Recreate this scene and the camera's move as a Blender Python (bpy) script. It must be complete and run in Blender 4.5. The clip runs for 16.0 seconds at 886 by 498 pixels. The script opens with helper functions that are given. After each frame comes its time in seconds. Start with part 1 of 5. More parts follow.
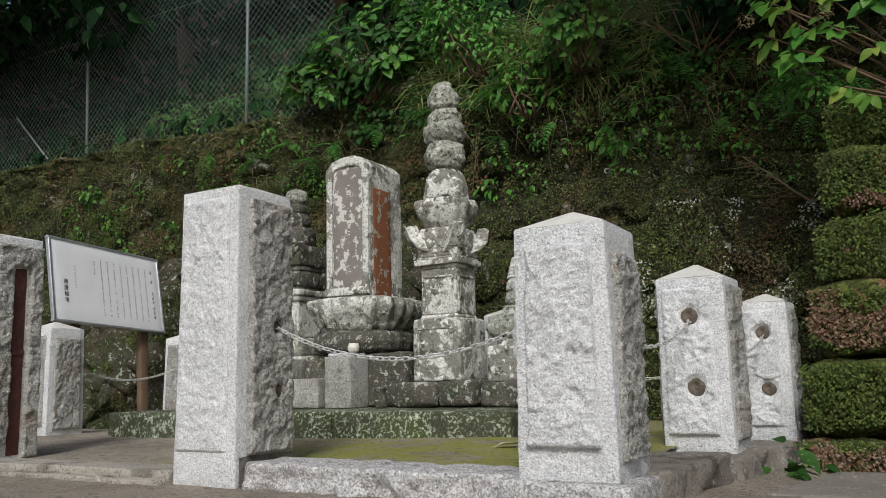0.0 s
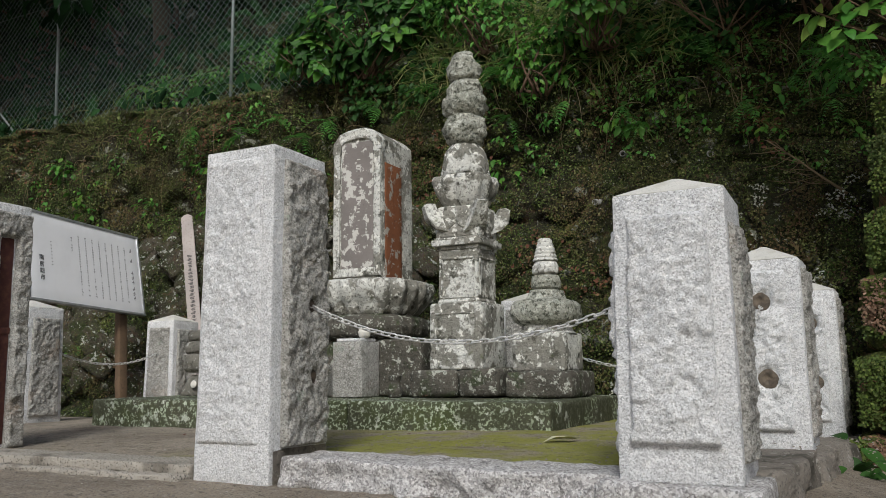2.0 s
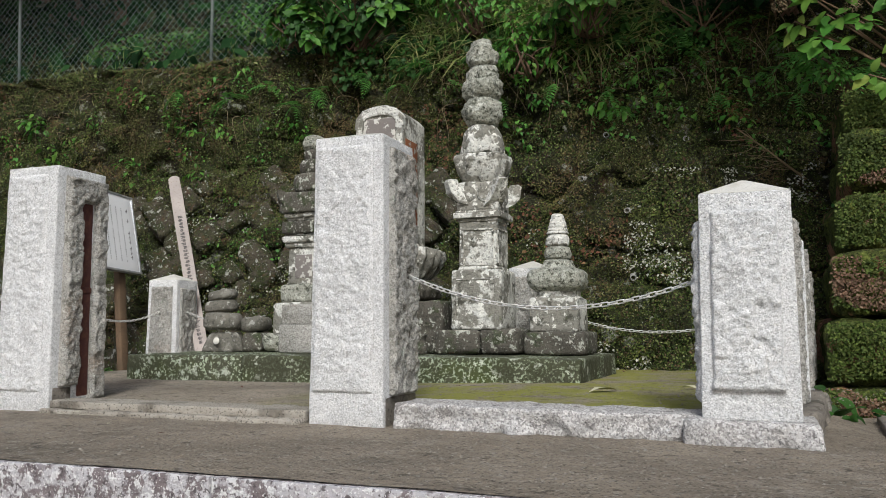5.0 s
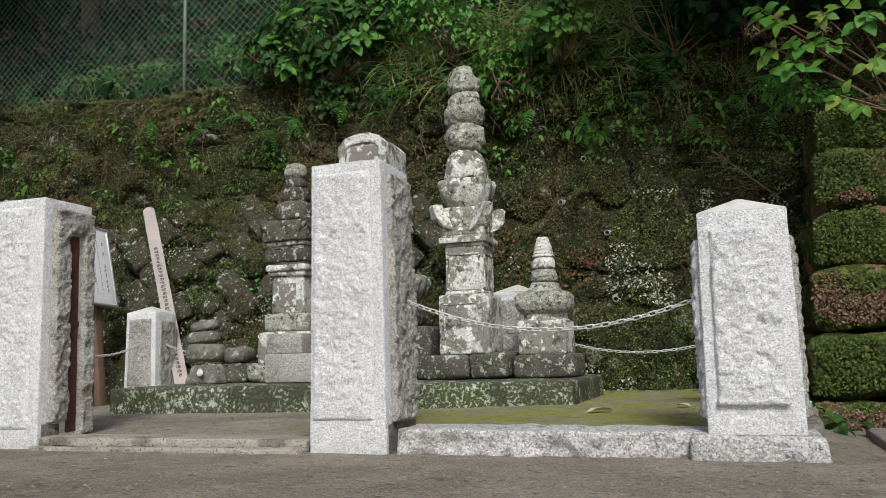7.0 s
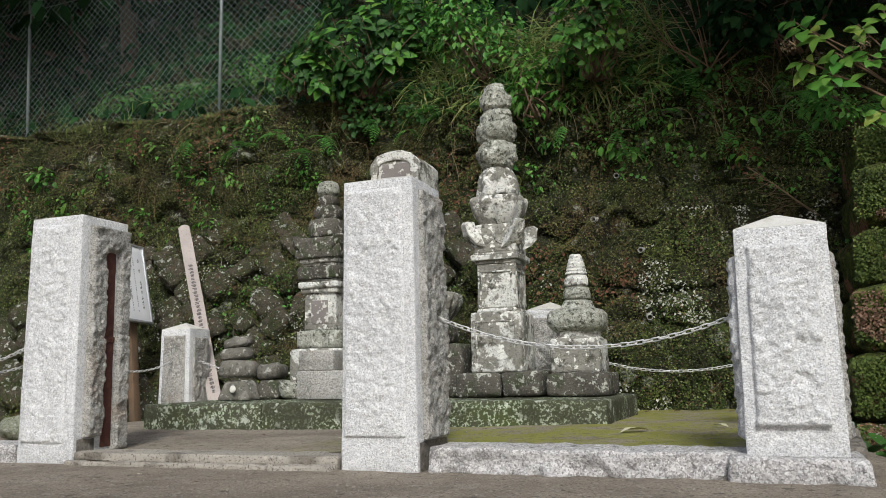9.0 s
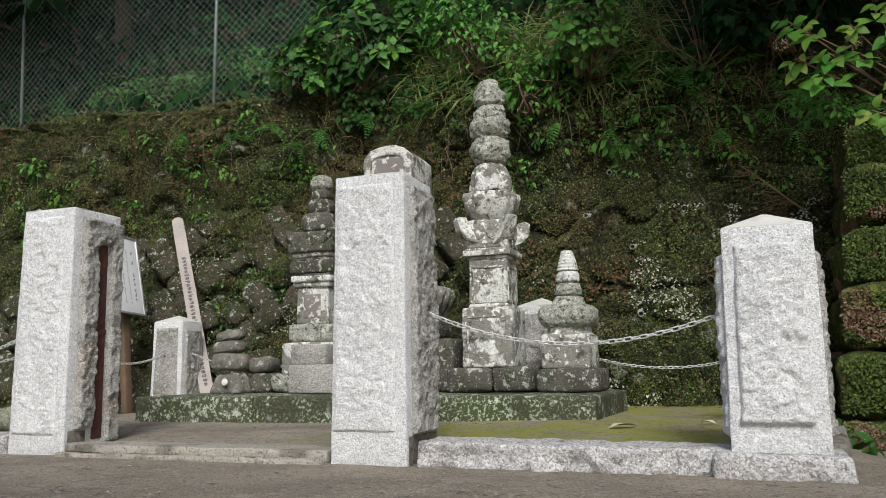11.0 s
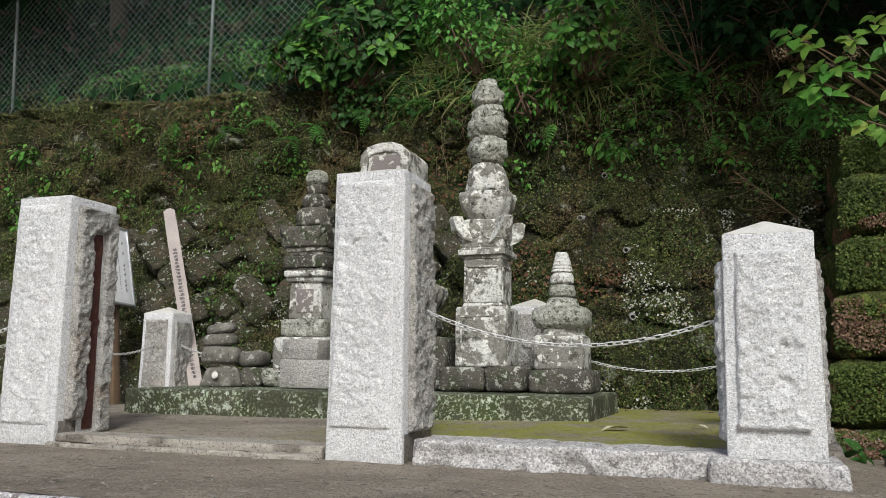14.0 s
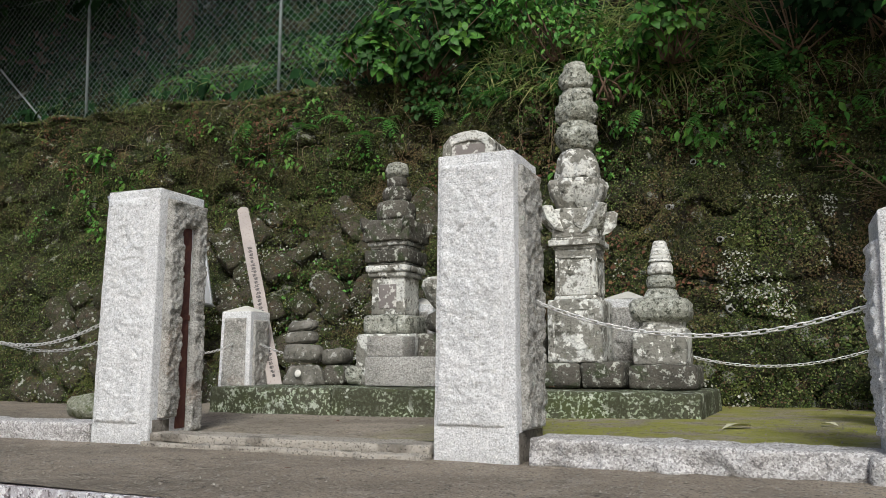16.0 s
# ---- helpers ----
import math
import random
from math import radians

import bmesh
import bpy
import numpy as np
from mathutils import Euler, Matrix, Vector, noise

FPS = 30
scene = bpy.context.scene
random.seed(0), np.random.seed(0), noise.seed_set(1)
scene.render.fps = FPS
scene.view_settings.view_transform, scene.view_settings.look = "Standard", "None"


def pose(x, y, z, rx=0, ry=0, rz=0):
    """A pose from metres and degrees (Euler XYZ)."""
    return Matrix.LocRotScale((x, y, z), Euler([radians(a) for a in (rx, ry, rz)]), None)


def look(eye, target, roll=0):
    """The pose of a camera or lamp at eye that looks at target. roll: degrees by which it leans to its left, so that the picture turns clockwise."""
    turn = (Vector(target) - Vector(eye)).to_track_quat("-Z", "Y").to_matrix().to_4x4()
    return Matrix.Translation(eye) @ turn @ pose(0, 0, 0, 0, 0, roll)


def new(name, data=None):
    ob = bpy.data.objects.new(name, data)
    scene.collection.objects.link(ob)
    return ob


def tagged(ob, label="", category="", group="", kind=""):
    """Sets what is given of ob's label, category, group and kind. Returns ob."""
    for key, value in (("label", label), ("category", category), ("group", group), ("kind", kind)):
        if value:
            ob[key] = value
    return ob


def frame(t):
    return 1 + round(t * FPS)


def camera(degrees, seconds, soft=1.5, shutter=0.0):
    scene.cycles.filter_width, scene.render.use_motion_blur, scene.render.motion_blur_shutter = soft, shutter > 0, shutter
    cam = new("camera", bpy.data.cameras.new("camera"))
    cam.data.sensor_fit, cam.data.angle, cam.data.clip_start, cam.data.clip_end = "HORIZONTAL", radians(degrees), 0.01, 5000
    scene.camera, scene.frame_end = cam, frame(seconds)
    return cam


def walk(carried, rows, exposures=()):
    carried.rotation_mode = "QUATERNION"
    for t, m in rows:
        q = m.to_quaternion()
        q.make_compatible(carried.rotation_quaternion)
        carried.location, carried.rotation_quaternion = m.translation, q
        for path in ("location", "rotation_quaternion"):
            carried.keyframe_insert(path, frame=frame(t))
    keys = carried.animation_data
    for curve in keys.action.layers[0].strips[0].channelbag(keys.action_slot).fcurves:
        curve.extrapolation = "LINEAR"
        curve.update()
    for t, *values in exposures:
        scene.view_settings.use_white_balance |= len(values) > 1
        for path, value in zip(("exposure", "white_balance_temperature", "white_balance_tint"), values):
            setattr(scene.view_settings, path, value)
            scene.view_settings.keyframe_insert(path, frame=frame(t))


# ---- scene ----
cam = camera(56.6, 16.0, soft=0.8)
PATH = [
    (0, (-0.034, 0.092, 0.371), (-1.024, 1.801, 0.688), -1.4),
    (0.5, (-0.124, 0.09, 0.353), (-1.1, 1.815, 0.62), -1.5),
    (1, (-0.228, 0.132, 0.343), (-1.209, 1.862, 0.559), -0.9),
    (1.5, (-0.38, 0.195, 0.353), (-1.338, 1.93, 0.619), -0.5),
    (2, (-0.512, 0.21, 0.361), (-1.415, 1.97, 0.656), -0.6),
    (2.5, (-0.63, 0.084, 0.376), (-1.484, 1.867, 0.678), -0.4),
    (3, (-0.763, -0.108, 0.378), (-1.59, 1.684, 0.699), -0.6),
    (3.5, (-0.776, -0.243, 0.365), (-1.59, 1.559, 0.666), 0.5),
    (4, (-0.768, -0.396, 0.359), (-1.552, 1.432, 0.563), 1.0),
    (4.2, (-0.793, -0.429, 0.365), (-1.566, 1.407, 0.545), 0.8),
    (6.3, (-1.047, -0.564, 0.374), (-1.667, 1.323, 0.612), -1.4),
    (6.5, (-1.046, -0.566, 0.372), (-1.667, 1.319, 0.617), -1.6),
    (7, (-1.054, -0.566, 0.362), (-1.679, 1.316, 0.621), -1.6),
    (7.5, (-1.058, -0.566, 0.37), (-1.686, 1.313, 0.64), -1.4),
    (8, (-1.056, -0.571, 0.365), (-1.71, 1.296, 0.659), -1.6),
    (8.2, (-1.066, -0.553, 0.358), (-1.737, 1.306, 0.663), -1.7),
    (10.3, (-1.038, -0.561, 0.36), (-1.744, 1.286, 0.661), -1.0),
    (10.5, (-1.036, -0.565, 0.362), (-1.731, 1.287, 0.658), -0.9),
    (11, (-1.036, -0.565, 0.362), (-1.72, 1.291, 0.652), -0.8),
    (11.5, (-1.034, -0.562, 0.36), (-1.708, 1.3, 0.642), -0.7),
    (12, (-1.036, -0.563, 0.355), (-1.695, 1.306, 0.625), -0.6),
    (12.5, (-1.04, -0.556, 0.357), (-1.685, 1.32, 0.612), -0.5),
    (13, (-1.059, -0.56, 0.36), (-1.696, 1.318, 0.617), -0.1),
    (13.5, (-1.079, -0.578, 0.361), (-1.724, 1.295, 0.632), 0.4),
    (14, (-1.086, -0.579, 0.363), (-1.741, 1.289, 0.649), 0.6),
    (14.5, (-1.098, -0.575, 0.366), (-1.762, 1.289, 0.661), 0.5),
    (15, (-1.149, -0.577, 0.362), (-1.814, 1.285, 0.662), 0.6),
    (15.5, (-1.205, -0.581, 0.357), (-1.914, 1.267, 0.649), 0.5),
    (16, (-1.357, -0.456, 0.338), (-2.135, 1.364, 0.624), 0.2),
]
walk(cam, [(t, look(eye, target, roll)) for t, eye, target, roll in PATH],
     [(0, -0.52), (1.0, -0.62), (2.0, -0.62), (3.0, -0.54), (4.0, -0.43), (6.5, -0.34), (11, -0.31), (15, -0.33), (16, -0.34)])


# ---- light ----
world = bpy.data.worlds.new("overcast_sky")
scene.world = world
world.use_nodes = True
wn = world.node_tree
sky = wn.nodes.new("ShaderNodeTexSky")
sky.sky_type = "NISHITA"
sky.sun_disc = False
sky.sun_elevation = radians(43)
sky.sun_rotation = radians(158)
sky.air_density, sky.dust_density, sky.ozone_density = 1.0, 4.0, 1.0
wn.links.new(sky.outputs["Color"], wn.nodes["Background"].inputs["Color"])
wn.nodes["Background"].inputs["Strength"].default_value = 0.14

sun = new("sun", bpy.data.lights.new("sun", "SUN"))
sun.data.energy, sun.data.angle, sun.data.color = 3.0, radians(16), (0.955, 1.0, 1.0)
sun.matrix_world = look((1.9, -4.75, 4.6), (0, 0, 0))


# ---- numpy noise and mesh helpers ----
def lattice(P, seed):
    i = np.floor(P).astype(np.int64)
    f = P - i
    f = f * f * (3 - 2 * f)
    out = np.zeros(len(P))
    for dx in (0, 1):
        for dy in (0, 1):
            for dz in (0, 1):
                n = (i[:, 0] + dx) * 374761393 + (i[:, 1] + dy) * 668265263 + (i[:, 2] + dz) * 2147483647 + seed * 1274126177
                n = (n ^ (n >> 13)) * 1103515245 & 0x7FFFFFFF
                n = (n ^ (n >> 16)) * 69069 & 0x7FFFFFFF
                w = (f[:, 0] if dx else 1 - f[:, 0]) * (f[:, 1] if dy else 1 - f[:, 1]) * (f[:, 2] if dz else 1 - f[:, 2])
                out += w * ((n & 0xFFFF) / 32767.5 - 1)
    return out


def fbm(P, scale, seed=0, octaves=3):
    P = np.asarray(P, float)
    out, a = np.zeros(len(P)), 1.0
    for o in range(octaves):
        out += a * lattice(P * scale * 2 ** o + 17.3 * o, seed + o)
        a *= 0.5
    return out


def meshed(name, verts, faces, smooth=True):
    me = bpy.data.meshes.new(name)
    me.from_pydata([tuple(v) for v in np.asarray(verts, float)], [], [tuple(int(i) for i in f) for f in faces])
    me.polygons.foreach_set("use_smooth", [smooth] * len(me.polygons))
    me.update()
    return me


def part(name, me, material, parent=None, label="", m=None):
    ob = new(name, me)
    if material and not me.materials:
        me.materials.append(material)
    if parent:
        ob.parent = parent
    if m is not None:
        ob.matrix_basis = m
    if label:
        ob["label"] = label
    return ob


def thing(name, m, label, category, group="", kind=""):
    ob = new(name)
    ob.empty_display_size = 0.1
    ob.matrix_basis = m
    return tagged(ob, label, category, group, kind)


def along(length, r, step, origin):
    n = max(1, int(round((length - 2 * r) / step)))
    return np.concatenate([[origin], np.linspace(origin + r, origin + length - r, n + 1), [origin + length]])


def shell(xs, ys, zs):
    """The skin of a box, as a grid, with shared corners."""
    V, F, base = [], [], 0
    for axis, (a, b, c) in enumerate(((ys, zs, xs), (zs, xs, ys), (xs, ys, zs))):
        for end in (0, -1):
            A, B = np.meshgrid(a, b, indexing="ij")
            C = np.full(A.shape, c[end])
            P = {0: (C, A, B), 1: (B, C, A), 2: (A, B, C)}[axis]
            V.append(np.stack([p.ravel() for p in P], 1))
            na, nb = A.shape
            i = (np.arange(na - 1)[:, None] * nb + np.arange(nb - 1)).ravel() + base
            q = np.stack([i, i + nb, i + nb + 1, i + 1], 1)
            F.append(q if end == -1 else q[:, ::-1])
            base += na * nb
    V, F = np.concatenate(V), np.concatenate(F)
    _, first, inverse = np.unique(np.round(V, 5), axis=0, return_index=True, return_inverse=True)
    return V[first], inverse.reshape(-1)[F]


def block(name, w, d, h, r=0.01, step=0.04, top=(1, 1), rough=0.003, grain=14, seed=0, smooth=True, shape=None):
    """A dressed stone, base at z 0: rounded edges, tapered to the top, uneven faces."""
    V, F = shell(along(w, r, step, -w / 2), along(d, r, step, -d / 2), along(h, r, step, 0))
    half = np.array([w / 2, d / 2, h / 2])
    Q = V - (0, 0, h / 2)
    C = np.clip(Q, -half + r, half - r)
    D = Q - C
    n = np.linalg.norm(D, axis=1, keepdims=True)
    N = D / np.maximum(n, 1e-9)
    Q = C + N * np.minimum(n, r) + (0, 0, h / 2)
    Q += N * (rough * fbm(Q + seed * 3.7, grain, seed))[:, None]
    k = Q[:, 2] / h
    Q[:, 0] *= 1 + (top[0] - 1) * k
    Q[:, 1] *= 1 + (top[1] - 1) * k
    if shape:
        Q = shape(Q)
    return meshed(name, Q, F, smooth)


def lathe(name, profile, segments=28, square=2.0, rough=0.004, grain=12, seed=0, lobes=0, lobe=0.0, fine=4):
    """A turned stone; square above 2 draws it towards a square plan; lobes cut petals."""
    pr = np.array(profile, float)
    t = np.linspace(0, len(pr) - 1, (len(pr) - 1) * fine + 1)
    R, Z = np.interp(t, np.arange(len(pr)), pr[:, 0]), np.interp(t, np.arange(len(pr)), pr[:, 1])
    a = np.arange(segments) * 2 * np.pi / segments
    k = (np.abs(np.cos(a)) ** square + np.abs(np.sin(a)) ** square) ** (-1 / square)
    k = k * (1 + lobe * np.abs(np.sin(a * lobes / 2)) - lobe) if lobes else k
    V = np.stack([np.outer(R, np.cos(a) * k), np.outer(R, np.sin(a) * k), np.outer(Z, np.ones(segments))], 2).reshape(-1, 3)
    out = V * (1, 1, 0)
    out /= np.maximum(np.linalg.norm(out, axis=1, keepdims=True), 1e-6)
    V = V + out * (rough * fbm(V + seed * 2.9, grain, seed))[:, None]
    m, s = len(R), segments
    F = [(i * s + j, i * s + (j + 1) % s, (i + 1) * s + (j + 1) % s, (i + 1) * s + j) for i in range(m - 1) for j in range(s)]
    V = np.concatenate([V, [[0, 0, Z[0]], [0, 0, Z[-1]]]])
    F += [(m * s, (j + 1) % s, j) for j in range(s)] + [(m * s + 1, (m - 1) * s + j, (m - 1) * s + (j + 1) % s) for j in range(s)]
    return meshed(name, V, F)


def tube(points, radius, sides=6, taper=1.0):
    """Vertices and faces of a rod along points."""
    P = np.asarray(points, float)
    T = np.gradient(P, axis=0)
    T /= np.maximum(np.linalg.norm(T, axis=1, keepdims=True), 1e-9)
    ref = np.where(np.abs(T[:, 2:3]) > 0.9, [[1.0, 0, 0]], [[0, 0, 1.0]])
    A = np.cross(T, ref)
    A /= np.maximum(np.linalg.norm(A, axis=1, keepdims=True), 1e-9)
    B = np.cross(T, A)
    a = np.arange(sides) * 2 * np.pi / sides
    r = radius * np.linspace(1, taper, len(P))[:, None, None]
    V = (P[:, None] + r * (np.cos(a)[None, :, None] * A[:, None] + np.sin(a)[None, :, None] * B[:, None])).reshape(-1, 3)
    s = sides
    F = [(i * s + j, i * s + (j + 1) % s, (i + 1) * s + (j + 1) % s, (i + 1) * s + j) for i in range(len(P) - 1) for j in range(s)]
    F += [tuple(range(s))[::-1], tuple((len(P) - 1) * s + j for j in range(s))]
    return V, F


def merged(pieces):
    V, F, base = [], [], 0
    for v, f in pieces:
        V.append(np.asarray(v, float))
        F += [tuple(i + base for i in q) for q in f]
        base += len(v)
    return np.concatenate(V), F


def frames_of(places, normals, spin, size, droop=0.0):
    """Turns that lay a leaf's length along spin within the plane facing normals."""
    N = normals / np.maximum(np.linalg.norm(normals, axis=1, keepdims=True), 1e-9)
    Y = spin - N * np.sum(spin * N, 1, keepdims=True)
    Y /= np.maximum(np.linalg.norm(Y, axis=1, keepdims=True), 1e-9)
    X = np.cross(Y, N)
    return np.stack([X, Y, N], 2) * np.asarray(size).reshape(-1, 1, 1), places


def scattered(name, template, R, places, smooth=True):
    tv, tf = template
    tv = np.asarray(tv, float)
    V = np.einsum("nij,kj->nki", R, tv) + places[:, None]
    k = len(tv)
    sizes = [len(f) for f in tf]
    flat = np.concatenate([np.asarray(f) for f in tf])
    n = len(places)
    loops = (flat[None] + np.arange(n)[:, None] * k).ravel()
    me = bpy.data.meshes.new(name)
    me.vertices.add(n * k)
    me.vertices.foreach_set("co", V.ravel())
    me.loops.add(len(loops))
    me.loops.foreach_set("vertex_index", loops.astype(np.int32))
    counts = np.tile(sizes, n)
    me.polygons.add(len(counts))
    me.polygons.foreach_set("loop_start", np.concatenate([[0], np.cumsum(counts)[:-1]]).astype(np.int32))
    me.polygons.foreach_set("use_smooth", np.full(len(counts), smooth))
    me.update(calc_edges=True)
    me.validate()
    return me


# ---- materials ----
def nodes_of(name):
    mat = bpy.data.materials.new(name)
    mat.use_nodes = True
    t = mat.node_tree
    return mat, t, t.nodes["Principled BSDF"]


def add(t, kind, **inputs):
    n = t.nodes.new(kind)
    for key, value in inputs.items():
        n.inputs[key.replace("_", " ")].default_value = value
    return n


def spots(t, coord, scale, lo, hi, detail=4.0, kind="noise"):
    """A mask of patches: 0 below lo, 1 above hi."""
    if kind == "noise":
        n = add(t, "ShaderNodeTexNoise", Scale=scale, Detail=detail, Roughness=0.62)
        value = n.outputs["Fac"]
    else:
        n = add(t, "ShaderNodeTexVoronoi", Scale=scale)
        value = n.outputs["Distance"]
    t.links.new(coord, n.inputs["Vector"])
    r = t.nodes.new("ShaderNodeMapRange")
    r.inputs["From Min"].default_value, r.inputs["From Max"].default_value = lo, hi
    t.links.new(value, r.inputs["Value"])
    return r.outputs["Result"]


def over(t, below, fac, colour, amount=1.0):
    m = t.nodes.new("ShaderNodeMix")
    m.data_type = "RGBA"
    if amount != 1.0:
        k = t.nodes.new("ShaderNodeMath")
        k.operation = "MULTIPLY"
        t.links.new(fac, k.inputs[0])
        k.inputs[1].default_value = amount
        fac = k.outputs[0]
    t.links.new(fac, m.inputs["Factor"])
    if isinstance(below, tuple):
        m.inputs["A"].default_value = (*below, 1)
    else:
        t.links.new(below, m.inputs["A"])
    if isinstance(colour, tuple):
        m.inputs["B"].default_value = (*colour, 1)
    else:
        t.links.new(colour, m.inputs["B"])
    return m.outputs["Result"]


def mineral(name, base, tone, layers, rough=0.9, bump=0.4, grain=60.0, depth=0.004, coarse=2.5, crackle=None, crystal=None):
    """Stone, soil or moss: two tones, then layers of (scale, lo, hi, colour, amount[, kind])."""
    mat, t, b = nodes_of(name)
    tc = t.nodes.new("ShaderNodeTexCoord")
    info = t.nodes.new("ShaderNodeObjectInfo")
    shift = t.nodes.new("ShaderNodeVectorMath")
    shift.operation = "MULTIPLY_ADD"
    shift.inputs[1].default_value = (37, 23, 51)
    t.links.new(info.outputs["Random"], shift.inputs[0])
    t.links.new(tc.outputs["Object"], shift.inputs[2])
    co = shift.outputs[0]
    colour = over(t, base, spots(t, co, 3.0, 0.35, 0.65), tone)
    for scale, lo, hi, c, amount, *kind in layers:
        colour = over(t, colour, spots(t, co, scale, lo, hi, kind=kind[0] if kind else "noise"), c, amount)
    if crystal:
        scale, dark, light, amount = crystal
        v = add(t, "ShaderNodeTexVoronoi", Scale=scale)
        t.links.new(co, v.inputs["Vector"])
        part_of = t.nodes.new("ShaderNodeSeparateColor")
        t.links.new(v.outputs["Color"], part_of.inputs[0])
        for lo, hi, c in ((0.70, 0.76, dark), (0.34, 0.28, light)):
            r = t.nodes.new("ShaderNodeMapRange")
            r.inputs["From Min"].default_value, r.inputs["From Max"].default_value = lo, hi
            t.links.new(part_of.outputs[0], r.inputs["Value"])
            colour = over(t, colour, r.outputs["Result"], c, amount)
    if crackle:
        scale, width, c, amount = crackle
        v = add(t, "ShaderNodeTexVoronoi", Scale=scale)
        v.feature = "DISTANCE_TO_EDGE"
        warp = add(t, "ShaderNodeTexNoise", Scale=scale * 1.5, Detail=3.0)
        t.links.new(co, warp.inputs["Vector"])
        shake = t.nodes.new("ShaderNodeVectorMath")
        shake.operation = "MULTIPLY_ADD"
        shake.inputs[1].default_value = (0.05, 0.05, 0.05)
        t.links.new(warp.outputs["Color"], shake.inputs[0])
        t.links.new(co, shake.inputs[2])
        t.links.new(shake.outputs[0], v.inputs["Vector"])
        line = t.nodes.new("ShaderNodeMapRange")
        line.inputs["From Min"].default_value, line.inputs["From Max"].default_value = width, 0.0
        t.links.new(v.outputs["Distance"], line.inputs["Value"])
        k = t.nodes.new("ShaderNodeMath")
        k.operation = "MULTIPLY"
        t.links.new(line.outputs["Result"], k.inputs[0])
        t.links.new(spots(t, co, 6.0, 0.42, 0.58), k.inputs[1])
        colour = over(t, colour, k.outputs[0], c, amount)
    t.links.new(colour, b.inputs["Base Color"])
    b.inputs["Roughness"].default_value = rough
    b.inputs["Specular IOR Level"].default_value = 0.25
    n = add(t, "ShaderNodeTexNoise", Scale=grain, Detail=6.0, Roughness=0.7)
    t.links.new(co, n.inputs["Vector"])
    bp = add(t, "ShaderNodeBump", Strength=bump, Distance=depth)
    t.links.new(n.outputs["Fac"], bp.inputs["Height"])
    n2 = add(t, "ShaderNodeTexNoise", Scale=grain * 0.3, Detail=5.0, Roughness=0.6)
    t.links.new(co, n2.inputs["Vector"])
    bp2 = add(t, "ShaderNodeBump", Strength=bump, Distance=depth * coarse)
    t.links.new(n2.outputs["Fac"], bp2.inputs["Height"])
    t.links.new(bp2.outputs["Normal"], bp.inputs["Normal"])
    t.links.new(bp.outputs["Normal"], b.inputs["Normal"])
    return mat


def leafy(name, colours, rough=0.5, through_light=0.25, patches=()):
    mat, t, b = nodes_of(name)
    g = t.nodes.new("ShaderNodeNewGeometry")
    ramp = t.nodes.new("ShaderNodeValToRGB")
    e = ramp.color_ramp.elements
    while len(e) < len(colours):
        e.new(0.5)
    for i, c in enumerate(colours):
        e[i].position = i / (len(colours) - 1)
        e[i].color = (*c, 1)
    t.links.new(g.outputs["Random Per Island"], ramp.inputs["Fac"])
    tc = t.nodes.new("ShaderNodeTexCoord")
    colour = over(t, ramp.outputs["Color"], spots(t, tc.outputs["Object"], 9.0, 0.4, 0.75), tuple(x * 0.55 for x in colours[0]), 0.5)
    for scale, lo, hi, c, amount in patches:
        colour = over(t, colour, spots(t, tc.outputs["Object"], scale, lo, hi), c, amount)
    t.links.new(colour, b.inputs["Base Color"])
    b.inputs["Roughness"].default_value = rough
    b.inputs["Specular IOR Level"].default_value = 0.25
    tr = t.nodes.new("ShaderNodeBsdfTranslucent")
    t.links.new(colour, tr.inputs["Color"])
    mix = t.nodes.new("ShaderNodeMixShader")
    mix.inputs["Fac"].default_value = through_light
    t.links.new(b.outputs["BSDF"], mix.inputs[1])
    t.links.new(tr.outputs["BSDF"], mix.inputs[2])
    t.links.new(mix.outputs["Shader"], t.nodes["Material Output"].inputs["Surface"])
    return mat


def plain(name, colour, rough=0.6, metal=0.0, wear=None, scale=20.0):
    mat, t, b = nodes_of(name)
    tc = t.nodes.new("ShaderNodeTexCoord")
    c = over(t, colour, spots(t, tc.outputs["Object"], scale, 0.45, 0.65), wear or tuple(x * 0.7 for x in colour), 0.8)
    t.links.new(c, b.inputs["Base Color"])
    b.inputs["Roughness"].default_value, b.inputs["Metallic"].default_value = rough, metal
    return mat


WHITE_GRANITE = mineral("white_granite", (0.85, 0.86, 0.87), (0.76, 0.77, 0.78), [
    (20, 0.50, 0.64, (0.60, 0.605, 0.61), 0.5), (85, 0.57, 0.66, (0.46, 0.46, 0.46), 0.4), (190, 0.56, 0.61, (0.12, 0.12, 0.12), 0.6), (60, 0.59, 0.63, (0.94, 0.94, 0.93), 0.8), (130, 0.60, 0.64, (0.95, 0.95, 0.94), 0.7),
    (5, 0.58, 0.75, (0.54, 0.54, 0.52), 0.5), (30, 0.64, 0.69, (0.26, 0.26, 0.24), 0.7), (100, 0.62, 0.66, (0.17, 0.17, 0.16), 0.6)],
    bump=1.0, grain=170, depth=0.006, coarse=1.8, crystal=(230, (0.44, 0.44, 0.45), (0.93, 0.93, 0.94), 0.45), crackle=(34, 0.045, (0.24, 0.24, 0.23), 0.55))
CAP_GRANITE = mineral("smooth_pale_granite", (0.62, 0.61, 0.57), (0.53, 0.52, 0.48), [
    (180, 0.54, 0.64, (0.30, 0.30, 0.28), 0.5), (12, 0.55, 0.70, (0.42, 0.41, 0.36), 0.7)], bump=0.5, grain=120, depth=0.003)
